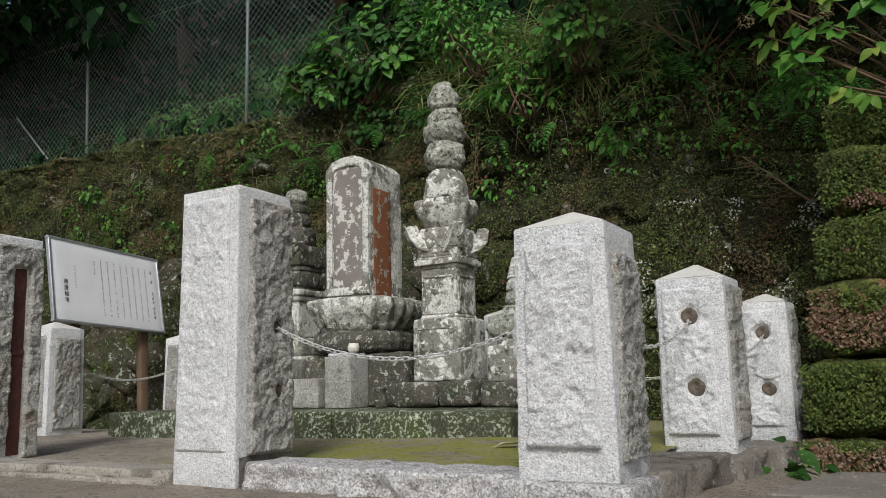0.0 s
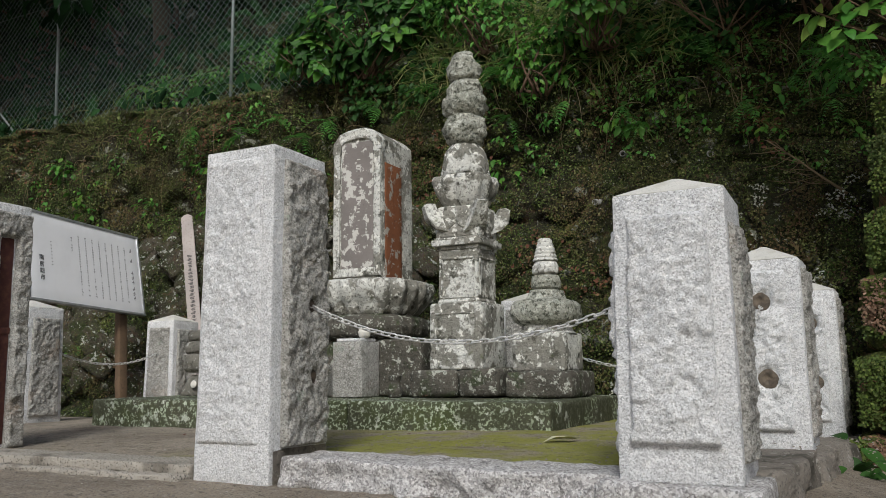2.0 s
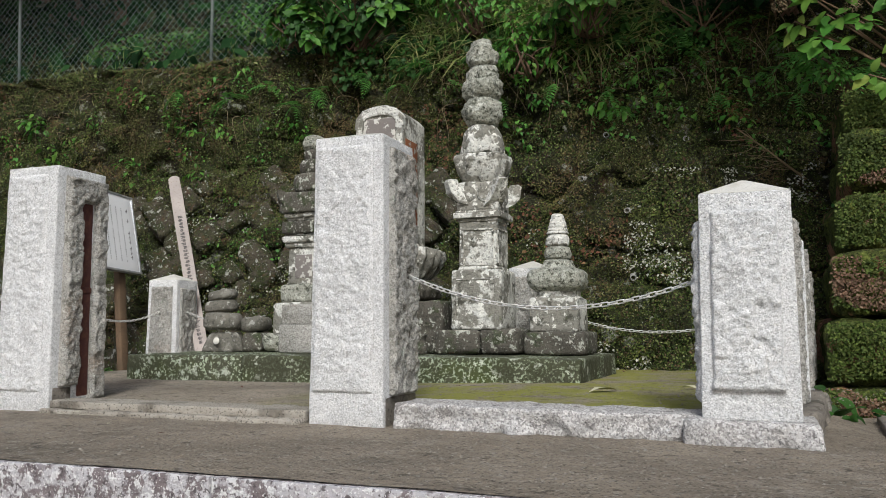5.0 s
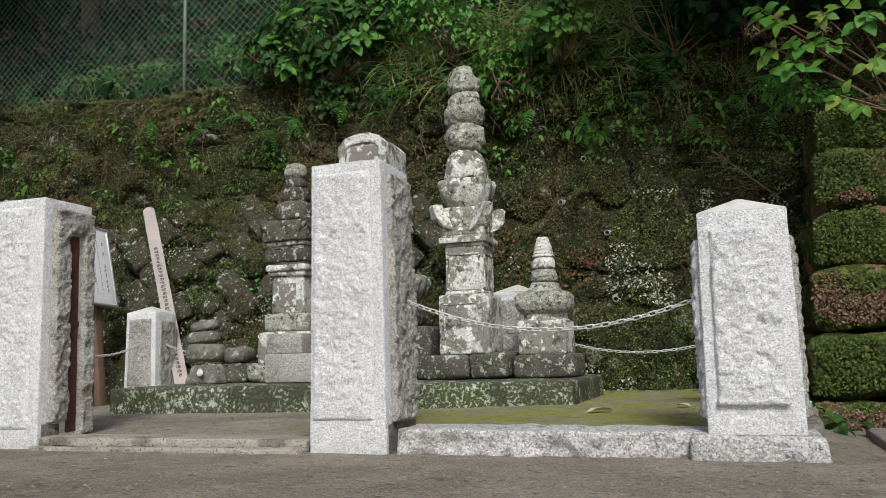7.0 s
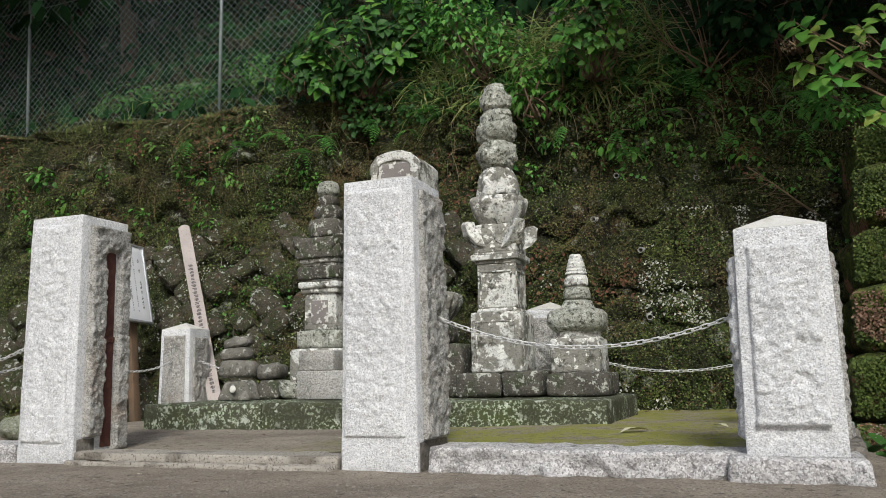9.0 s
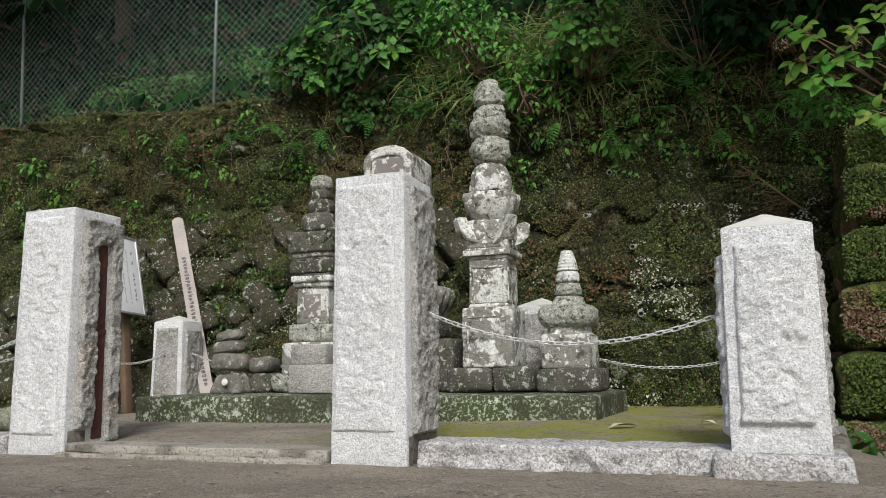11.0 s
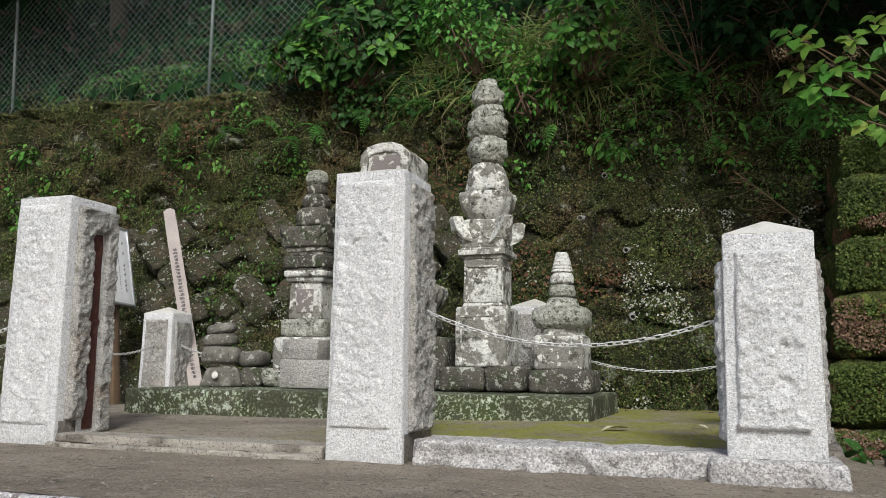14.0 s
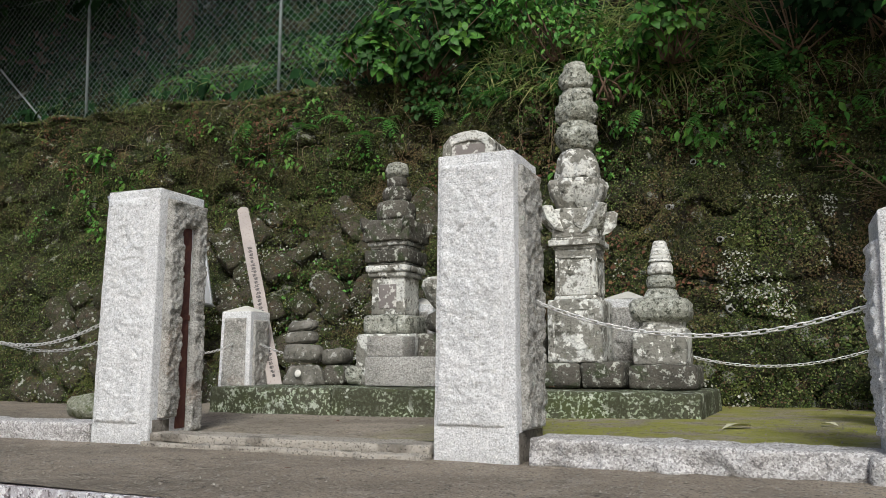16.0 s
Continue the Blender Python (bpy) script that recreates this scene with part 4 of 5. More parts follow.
part("slab", block("slab", 0.35, 0.39, 0.965, 0.012, 0.025, (0.985, 0.985), 0.003, 9, 323, shape=shoulders(0.965)), OLD_STONE, stele, m=pose(0, 0, 0.695))
part("inscription_panel", block("inscription_panel", 0.235, 0.008, 0.80, 0.003, 0.04, rough=0.001, seed=324), STELE_FACE, stele, "reddish grey recessed panel", m=pose(0.0, -0.194, 0.765))
arch = [(-0.150, 1.50), (-0.145, 1.56), (-0.11, 1.60), (-0.06, 1.613), (0.0, 1.618), (0.06, 1.613), (0.11, 1.60), (0.145, 1.56), (0.150, 1.50)]


def band(points, width, depth, y):
    """A flat ribbon along points in the x-z plane, standing out towards -y."""
    P = np.array(points, float)
    T = np.gradient(P, axis=0)
    T /= np.linalg.norm(T, axis=1, keepdims=True)
    N = np.column_stack([-T[:, 1], T[:, 0]]) * width / 2
    V, F = [], []
    for p, q in zip(P, N):
        for s, d in ((-1, 0), (-1, depth), (-0.7, depth + 0.003), (0.7, depth + 0.003), (1, depth), (1, 0)):
            V.append((p[0] + s * q[0], y - d, p[1] + s * q[1]))
    for k in range(len(P) - 1):
        F += [(k * 6 + j, k * 6 + j + 1, (k + 1) * 6 + j + 1, (k + 1) * 6 + j) for j in range(5)]
    F += [tuple(range(6)), tuple(range(len(V) - 1, len(V) - 7, -1))]
    return meshed("panel_border", V, F, False)


for side in (-1, 1):
    part("panel_border", band([(side * 0.148, z) for z in np.linspace(0.72, 1.50, 12)], 0.045, 0.016, -0.190), OLD_STONE, stele)
part("panel_border", band(arch, 0.06, 0.016, -0.190), OLD_STONE, stele)
part("panel_border", band([(x, 0.745) for x in np.linspace(-0.125, 0.125, 6)], 0.05, 0.014, -0.190), OLD_STONE, stele)
part("stained_strip", block("stained_strip", 0.006, 0.20, 0.72, 0.002, 0.04, rough=0.001, seed=325), RUSTY_STONE, stele, "rust-red stained strip", m=pose(0.1745, -0.055, 0.705))


def strokes(ob):
    return tagged(ob, kind="stuff")


def bars(cells, depth=0.002):
    """Small plain strokes (x, z, w, h) standing out towards -y."""
    pieces = []
    for x, z, w, h in cells:
        v = [(x + a * w / 2, y, z + b * h / 2) for y in (0, -depth) for a, b in ((-1, -1), (1, -1), (1, 1), (-1, 1))]
        f = [(4, 5, 6, 7), (0, 4, 7, 3), (1, 2, 6, 5), (3, 7, 6, 2), (0, 1, 5, 4)]
        pieces.append((v, f))
    return merged(pieces)


writing = part("inscription", meshed("inscription", *bars([(0.01 + rng.uniform(-0.006, 0.006), 0.86 + 0.052 * k, rng.uniform(0.022, 0.036), rng.uniform(0.006, 0.016)) for k in range(12)] +
     [(0.01, 0.88 + 0.052 * k, rng.uniform(0.014, 0.03), 0.006) for k in range(12)]), False), STELE_FACE, stele, m=pose(0, -0.198, 0))
strokes(writing)
writing = part("inscription", meshed("inscription", *bars([(rng.uniform(-0.006, 0.006), 0.80 + 0.036 * k, rng.uniform(0.016, 0.028), rng.uniform(0.006, 0.014)) for k in range(17)]), False), RUSTY_STONE, stele,
     m=pose(0.1775, -0.06, 0, 0, 0, 90))
strokes(writing)

# second, darker pagoda
tower2 = thing("stone_pagoda", pose(-3.885, 4.63, PT) @ Matrix.Diagonal((0.88, 0.88, 0.965, 1)), "weathered dark stone pagoda with stacked tiers", "stone pagoda")
part("base_stone", block("base_stone", 0.46, 0.44, 0.35, 0.02, 0.04, rough=0.006, seed=330), OLD_STONE, tower2)
part("pedestal", block("pedestal", 0.39, 0.37, 0.135, 0.03, 0.03, rough=0.007, seed=331), CRUST_STONE, tower2, m=pose(0, 0, 0.35))
part("shrine_body", block("shrine_body", 0.285, 0.28, 0.27, 0.01, 0.03, (0.98, 0.98), 0.003, 10, 332), OLD_STONE, tower2, m=pose(0, 0, 0.485))
part("niche_panel", block("niche_panel", 0.15, 0.01, 0.17, 0.003, 0.03, rough=0.001, seed=333), STELE_FACE, tower2, m=pose(0, -0.141, 0.53))
for z, w, h, sd in ((0.753, 0.32, 0.035, 1), (0.788, 0.36, 0.045, 2), (0.833, 0.33, 0.02, 3), (0.853, 0.37, 0.09, 4), (0.945, 0.30, 0.03, 5), (0.975, 0.34, 0.03, 6), (1.005, 0.40, 0.15, 7)):
    part("roof_tier", block("roof_tier", w, w, h + 0.001, 0.012, 0.03, rough=0.005, seed=334 + sd), DARK_STONE if sd in (4, 7) else OLD_STONE, tower2, m=pose(0, 0, z))
for k in range(4):
    part("corner_horn", horn(20 + k), DARK_STONE, tower2, m=pose(0, 0, 0, 0, 0, 45 + 90 * k) @ pose(0.20, 0, 1.03) @ Matrix.Diagonal((0.8, 1, 0.8, 1)))
part("bowl", lathe("bowl", [(0.12, 1.155), (0.145, 1.18), (0.15, 1.25), (0.135, 1.295), (0.10, 1.31)], 36, 2.6, 0.008, 12, 345), DARK_STONE, tower2)
part("finial_ring", lathe("finial_ring", [(0.09, 1.305), (0.108, 1.33), (0.112, 1.38), (0.095, 1.41), (0.075, 1.415)], 32, 2.3, 0.006, 12, 346), DARK_STONE, tower2)
part("finial_ring", lathe("finial_ring", [(0.07, 1.41), (0.082, 1.43), (0.084, 1.47), (0.07, 1.495)], 32, 2.0, 0.006, 12, 347), DARK_STONE, tower2)
part("jewel", lathe("jewel", [(0.072, 1.49), (0.092, 1.51), (0.094, 1.55), (0.075, 1.59), (0.03, 1.608), (0.0, 1.61)], 32, 2.0, 0.006, 12, 348), CRUST_STONE, tower2)

# small pagoda
mini = thing("stone_pagoda", pose(-2.075, 4.5, PT), "small lichen-white stone pagoda with ringed finial", "stone pagoda")
part("base_stone", block("base_stone", 0.37, 0.42, 0.135, 0.02, 0.035, rough=0.005, seed=350), DARK_STONE, mini, m=pose(0.02, -0.02, 0.001))
part("pedestal", block("pedestal", 0.30, 0.32, 0.205, 0.014, 0.03, (0.98, 0.98), 0.005, 10, 351), OLD_STONE, mini, m=pose(0, 0, 0.136))
part("neck", lathe("neck", [(0.15, 0.338), (0.13, 0.355), (0.13, 0.385)], 32, 3.0, 0.004, 12, 352), OLD_STONE, mini)
part("roof_stone", lathe("roof_stone", [(0.125, 0.380), (0.165, 0.405), (0.178, 0.44), (0.175, 0.49), (0.155, 0.515), (0.10, 0.53), (0.08, 0.575), (0.06, 0.58)], 40, 4.0, 0.009, 12, 353), CRUST_STONE, mini)
part("finial_ring", lathe("finial_ring", [(0.055, 0.575), (0.078, 0.59), (0.084, 0.62), (0.074, 0.655), (0.05, 0.662)], 28, 2, 0.005, 16, 354), CRUST_STONE, mini)
part("finial_ring", lathe("finial_ring", [(0.05, 0.66), (0.073, 0.672), (0.073, 0.71), (0.06, 0.735), (0.05, 0.738)], 28, 2, 0.005, 16, 355), OLD_STONE, mini)
spire = []
for k in range(6):
    r = 0.068 - 0.0055 * k
    spire += [(r, 0.738 + 0.0205 * k), (r * 1.02, 0.745 + 0.0205 * k), (r * 0.9, 0.757 + 0.0205 * k)]
part("ringed_spire", lathe("ringed_spire", spire + [(0.03, 0.866), (0.0, 0.868)], 28, 2, 0.003, 20, 356, fine=2), OLD_STONE, mini)

# offering stones
bench = thing("offering_stone", pose(-3.62, 4.36, PT), "low pale granite offering slab", "offering stone")
part("slab", block("slab", 0.54, 0.30, 0.185, 0.008, 0.05, rough=0.002, seed=360), ROUGH_GRANITE, bench)
cube = thing("offering_stone", pose(-3.80, 4.40, PT + 0.186), "grey granite block set on a slab", "offering stone")
part("cube", block("cube", 0.26, 0.2, 0.135, 0.008, 0.05, rough=0.002, seed=361), ROUGH_GRANITE, cube)
box = thing("incense_stand", pose(-3.17, 4.27, PT), "squared pale stone incense stand with rust stain", "incense stand")
part("stand", block("stand", 0.20, 0.19, 0.315, 0.005, 0.05, rough=0.0015, seed=362), ROUGH_GRANITE, box)
part("lid", block("lid", 0.17, 0.16, 0.02, 0.006, 0.05, rough=0.001, seed=363), WHITE_GRANITE, box, m=pose(0, 0, 0.315))
cup = thing("incense_cup", pose(-3.10, 4.25, PT + 0.335), "small round pale ceramic cup", "cup")
part("cup", lathe("cup", [(0.02, 0), (0.034, 0.012), (0.038, 0.035), (0.03, 0.058), (0.0, 0.06)], 20, 2, 0.001), PALE, cup)
vase = thing("flower_vase", pose(-2.88, 4.22, PT), "small dark stone flower vase, empty", "vase")
part("vase", lathe("vase", [(0.035, 0), (0.045, 0.03), (0.03, 0.08), (0.04, 0.12), (0.034, 0.125)], 20, 2, 0.002), DARK_STONE, vase)

# stacked pieces of an older monument
for (zz, r, h, ox, tilt, lob), nm in zip(((0.0, 0.145, 0.135, 0.0, 0, 9), (0.137, 0.13, 0.125, -0.02, 2, 0), (0.264, 0.11, 0.085, -0.03, -5, 0), (0.352, 0.098, 0.07, -0.02, -11, 0)), "abcd"):
    st = thing("stacked_stone", pose(-4.49 + ox, 4.46, PT + zz + (0.012 if tilt else 0), 0, tilt, 20), "round carved stone in a stack of monument pieces", "carved stone", "stacked monument pieces")
    part("stone", lathe("stone", ([(r * 1.08, 0), (r * 1.10, h * 0.12), (r * 1.0, h * 0.40), (r * 0.80, h * 0.85), (r * 0.62, h)] if lob else [(r * 0.82, 0), (r * 1.02, h * 0.18), (r * 1.05, h * 0.55), (r * 0.95, h * 0.88), (r * 0.8, h)]), 45 if lob else 36, 2.4, 0.006, 14, 370 + ord(nm), lob, 0.14 if lob else 0), WORN_STONE, st)
for x, y, z, w, d, h, rz, m in ((-4.27, 4.55, 0, 0.16, 0.2, 0.135, 5, DARK_STONE), (-4.285, 4.55, 0.136, 0.17, 0.18, 0.105, -3, WORN_STONE), (-4.10, 4.5, 0, 0.13, 0.16, 0.12, 20, CRUST_STONE)):
    st = thing("loose_stone", pose(x, y, PT + z, 0, 0, rz), "squarish weathered stone on the plinth", "stone")
    part("stone", block("stone", w, d, h, 0.03, 0.03, rough=0.012, grain=8, seed=int(x * -50)), m, st)
coin = thing("pale_disc", pose(-4.44, 4.292, PT + 0.075, 84, 0, 0), "pale round disc leaning on the carved stone", "disc")
part("disc", lathe("disc", [(0.024, 0), (0.026, 0.004), (0.022, 0.008), (0, 0.009)], 18, rough=0.001), PALE, coin)
for x, y, r, sd in ((-5.08, 3.12, 0.10, 380), (-4.96, 3.08, 0.075, 381), (-5.22, 3.2, 0.08, 383)):
    st = part("round_stone", boulder("round_stone", sd, 0.9), PALE_STONE, m=Matrix.LocRotScale((x, y, 0.04 + r * 0.75), Euler((0, 0, sd)), (r, r * 0.9, r * 0.85)))
    tagged(st, "round mossy fieldstone lying on the plot floor", "stone", "round stones")

# wooden memorial plank
b0, b1 = Vector((-5.155, 5.13, 0.04)), Vector((-6.20, 5.95, 1.862))
ax = (b1 - b0)
zax = ax.normalized()
front = Vector((0.50, -0.86, 0.1))
yax = -(front - zax * front.dot(zax)).normalized()
xax = yax.cross(zax)
lean = Matrix((xax, yax, zax)).transposed().to_4x4()
lean.translation = b0
plank = thing("memorial_plank", lean, "tall grey-pink wooden memorial plank leaning back", "wooden plank")


def notched(Q):
    L = ax.length
    t = np.clip((Q[:, 2] - (L - 0.03)) / 0.03, 0, 1)
    Q[:, 0] *= 1 - 0.75 * t
    for zc in (L - 0.06, L - 0.11, L - 0.16):
        Q[:, 0] *= 1 - 0.14 * np.exp(-((Q[:, 2] - zc) / 0.008) ** 2)
    return Q


part("board", block("board", 0.112, 0.018, ax.length, 0.003, 0.018, rough=0.001, seed=390, shape=notched), PLANK, plank)
writing = part("lettering", meshed("lettering", *bars([(rng.uniform(-0.006, 0.006), 0.10 + 0.042 * k + 0.010 * j, rng.uniform(0.02, 0.042), 0.005) for k in range(4, 39) for j in range(3)], 0.0015), False), INK, plank, "faded black brush writing", m=pose(0, -0.0105, 0))
strokes(writing)

# information board on posts
across = Vector((-0.125, 1.182, -0.05)).normalized()
rise = Vector((-0.155, 0.07, 0.667))
rise = (rise - across * rise.dot(across)).normalized()
stand = Matrix((across, rise.cross(across), rise)).transposed().to_4x4()
stand.translation = (-5.84, 4.08, 0.913)
board = thing("information_board", stand, "white information board with faded columns of writing", "sign")
W, H = 1.185, 0.685
part("panel", block("panel", W, 0.02, H, 0.003, 0.1, rough=0.0003, seed=400), BOARD, board, m=pose(W / 2, 0, 0))
for x, z, w, h in ((W / 2, -0.012, W + 0.03, 0.02), (W / 2, H - 0.008, W + 0.03, 0.02), (0, 0.008, 0.02, H - 0.016), (W, 0.008, 0.02, H - 0.016)):
    part("board_frame", block("board_frame", w, 0.036, h, 0.003, 0.2, rough=0.0003, seed=401), FRAME, board, m=pose(x, 0, z))
cells = []
for c in range(9):
    x = 0.44 + 0.072 * c
    n = 24 if c not in (0,) else 6
    z = H - 0.10 - (0.0 if c else 0.02)
    for k in range(n):
        z -= 0.0205
        if rng.random() < 0.9 and z > 0.06:
            cells.append((x, z, rng.uniform(0.006, 0.014), rng.uniform(0.003, 0.007)))
            cells.append((x + rng.uniform(-0.004, 0.004), z - 0.007, rng.uniform(0.004, 0.012), 0.003))
for k, z in enumerate((0.55, 0.46, 0.35, 0.31, 0.27, 0.21, 0.17, 0.13)):
    cells.append((1.09, z, 0.022, 0.008))
    cells.append((1.09 + rng.uniform(-0.006, 0.006), z - 0.012, 0.018, 0.005))
    cells.append((1.095, z + 0.011, 0.006, 0.014))
for k in range(8):
    cells.append((0.235, 0.47 - 0.026 * k, 0.012, 0.005))
writing = part("lettering", meshed("lettering", *bars(cells, 0.0012), False), FADED_INK, board, "faded grey writing", m=pose(0, -0.0105, 0))
strokes(writing)
for k, ch in enumerate("南房総市"):
    cu = bpy.data.curves.new("lettering", "FONT")
    cu.body, cu.size, cu.extrude, cu.align_x = ch, 0.046, 0.0006, "CENTER"
    cu.materials.append(INK)
    tx = new("lettering", cu)
    tx.parent = board
    tx.matrix_basis = pose(0.135, -0.0118, 0.315 - 0.052 * k, 90, 0, 0)
for foot, head in (((-5.85, 4.97, 0.0), (-6.05, 5.09, 1.0)), ((-5.76, 4.24, 0.0), (-5.96, 4.34, 1.0))):
    up = (Vector(head) - Vector(foot)).normalized()
    side = Vector((0, 1, 0))
    side = (side - up * side.dot(up)).normalized()
    leg = Matrix((side, up.cross(side), up)).transposed().to_4x4()
    leg.translation = foot
    part("timber_leg", block("timber_leg", 0.085, 0.06, 1.10, 0.01, 0.04, rough=0.005, seed=410), WOOD, board, "brown weathered timber leg", m=stand.inverted() @ leg)


# ---- fence above the wall ----
fence = thing("chain_link_fence", pose(0, 6.60, 3.08), "grey chain-link fence at the edge of the wood", "fence")
pieces = []
L0, L1, FH, P = -13.5, -5.0, 2.4, 0.085
k = L0 - FH
while k < L1:
    for a, b in (((k, 0), (k + FH, FH)), ((k + FH, 0), (k, FH))):
        (xa, za), (xb, zb) = a, b
        xs2 = np.linspace(xa, xb, 24)
        zs2 = np.linspace(za, zb, 24)
        ok = (xs2 >= L0) & (xs2 <= L1)
        if ok.sum() > 2:
            pieces.append(tube(np.column_stack([xs2[ok], 0.004 * np.sin(np.arange(ok.sum()) * 1.6 + k), zs2[ok]]), 0.0021, 3))
    k += P
part("mesh_wire", meshed("mesh_wire", *merged(pieces)), WIRE, fence)
for x, lean_x in ((-11.7, 0), (-9.02, -0.10), (-6.30, 0.0)):
    part("fence_post", meshed("fence_post", *tube([(x, 0.02, -0.15), (x + lean_x, 0.02, 2.1)], 0.017, 10)), DULL_STEEL, fence)
part("brace", meshed("brace", *tube([(-9.5, -0.03, 0.05), (-10.5, -0.03, 1.0)], 0.013, 8)), DULL_STEEL, fence)
for z in (1.82,):
    part("tension_wire", meshed("tension_wire", *tube([(x, 0.01, z + 0.01 * math.sin(x * 3)) for x in np.linspace(L0, L1, 30)], 0.003, 4)), WIRE, fence)


# ---- plants ----
LEAF = ([(0, 0, 0), (-0.25, 0.33, 0.06), (0, 0.36, 0), (0.25, 0.33, 0.06), (-0.2, 0.68, 0.03), (0, 0.72, -0.03), (0.2, 0.68, 0.03), (0, 1, -0.14)],
        [(0, 2, 1), (0, 3, 2), (1, 2, 5, 4), (2, 3, 6, 5), (4, 5, 7), (5, 6, 7)])


def broad_leaf(width, fold=0.10, curl=0.22):
    """A pointed oval leaf, folded along its midrib and curling down to the tip."""
    V, F = [(0, 0, 0)], []
    us = (0.10, 0.24, 0.42, 0.60, 0.76, 0.90)
    for u in us:
        w = width * math.sin(math.pi * u ** 0.85) ** 0.8
        z = 0.06 * math.sin(math.pi * u) - curl * u * u
        V += [(-w, u - 0.02, z + fold * w * 2), (0, u, z), (w, u - 0.02, z + fold * w * 2)]
    V.append((0, 1.0, -curl))
    F += [(0, 2, 1), (0, 3, 2)]
    for k in range(len(us) - 1):
        a, b = 1 + 3 * k, 4 + 3 * k
        F += [(a, a + 1, b + 1, b), (a + 1, a + 2, b + 2, b + 1)]
    n = len(V) - 1
    F += [(n - 3, n - 2, n), (n - 2, n - 1, n)]
    return V, F


WIDE_LEAF = broad_leaf(0.30)
SMALL_LEAF = ([(0, 0, 0), (0.34, 0.5, 0.08), (0, 1, -0.06), (-0.34, 0.5, 0.08)], [(0, 1, 2), (0, 2, 3)])
BLADE = ([(-0.012, 0, 0), (0.012, 0, 0), (0.011, 0.45, 0.10), (-0.011, 0.45, 0.10), (0, 1, -0.05)], [(0, 1, 2, 3), (3, 2, 4)])


def leaves(name, centres, radii, count, size, material, parent, seed, droop=0.6, template=LEAF, face=0.9):
    g = np.random.default_rng(seed)
    centres, radii = np.atleast_2d(centres), np.atleast_2d(radii)
    k = g.integers(len(centres), size=count)
    d = g.normal(size=(count, 3))
    d /= np.linalg.norm(d, axis=1, keepdims=True)
    r = g.uniform(0.45, 1.0, (count, 1)) ** 0.6
    P = centres[k] + d * r * radii[k % len(radii)]
    N = d * 0.7 + (0, -0.35 * face, face) + g.normal(scale=0.35, size=(count, 3))
    spin = d * (1, 1, 0.4) + (0, -0.2, -droop) + g.normal(scale=0.35, size=(count, 3))
    Rm, P = frames_of(P, N, spin, size * g.uniform(0.55, 1.15, count))
    return part(name, scattered(name, template, Rm, P), material, parent)


def stems(root, ends, radius, material, parent, seed, sides=5):
    g = np.random.default_rng(seed)
    pieces = []
    for e in ends:
        e = np.array(e, float)
        r0 = np.array(root, float) + g.normal(scale=0.05, size=3) * (1, 1, 0)
        t = np.linspace(0, 1, 7)[:, None]
        bend = g.normal(scale=0.06, size=3)
        pieces.append(tube(r0 + (e - r0) * t + bend * np.sin(np.pi * t) + np.array([0, 0, 0.12]) * t * (1 - t), radius, sides, 0.4))
    return part("branchwork", meshed("branchwork", *merged(pieces)), material, parent)


def whorls(name, tips, axes, per, size, material, parent, seed, droop=0.35, template=WIDE_LEAF):
    """Leaves in rings round the shoot tips, the outer ones drooping."""
    g = np.random.default_rng(seed)
    P, N, S, Z = [], [], [], []
    for tip, axis in zip(tips, axes):
        axis = np.array(axis, float) / np.linalg.norm(axis)
        side = np.cross(axis, (0.3, 0.2, 1.0))
        side /= np.linalg.norm(side)
        other = np.cross(axis, side)
        turn = g.uniform(0, 6.28)
        for k in range(per):
            a = turn + 2.4 * k + g.normal() * 0.2
            out = math.cos(a) * side + math.sin(a) * other
            ring = k / per
            d = out * (0.55 + 0.45 * ring) + axis * (0.75 - 0.8 * ring) + (0, 0, -droop * g.uniform(0.3, 1.4))
            P.append(np.array(tip) - axis * 0.09 * ring * per / 6 + out * 0.015 + g.normal(scale=0.012, size=3))
            N.append(axis * 0.9 + (0, -0.15, 0.35) - out * 0.25 + g.normal(scale=0.22, size=3))
            S.append(d)
            Z.append(size * (0.55 + 0.6 * ring) * g.uniform(0.8, 1.15))
    Rm, P = frames_of(np.array(P), np.array(N), np.array(S), np.array(Z))
    return part(name, scattered(name, template, Rm, P), material, parent)


def shrub(at, spread, clumps, count, size, material, label, seed, droop=0.6, category="shrub", group=""):
    g = np.random.default_rng(seed)
    sh = thing("shrub", pose(*at), label, category, group)
    C = g.uniform(-1, 1, (clumps, 3)) * spread * 0.75 + (0, 0, spread[2])
    Rr = np.tile(np.array(spread) * 0.45, (clumps, 1)) * g.uniform(0.7, 1.25, (clumps, 1))
    leaves("foliage", C, Rr, count, size, material, sh, seed + 1, droop, WIDE_LEAF if size > 0.1 else LEAF)
    stems((0, 0, 0), C, 0.012, TWIG, sh, seed + 2)
    return sh


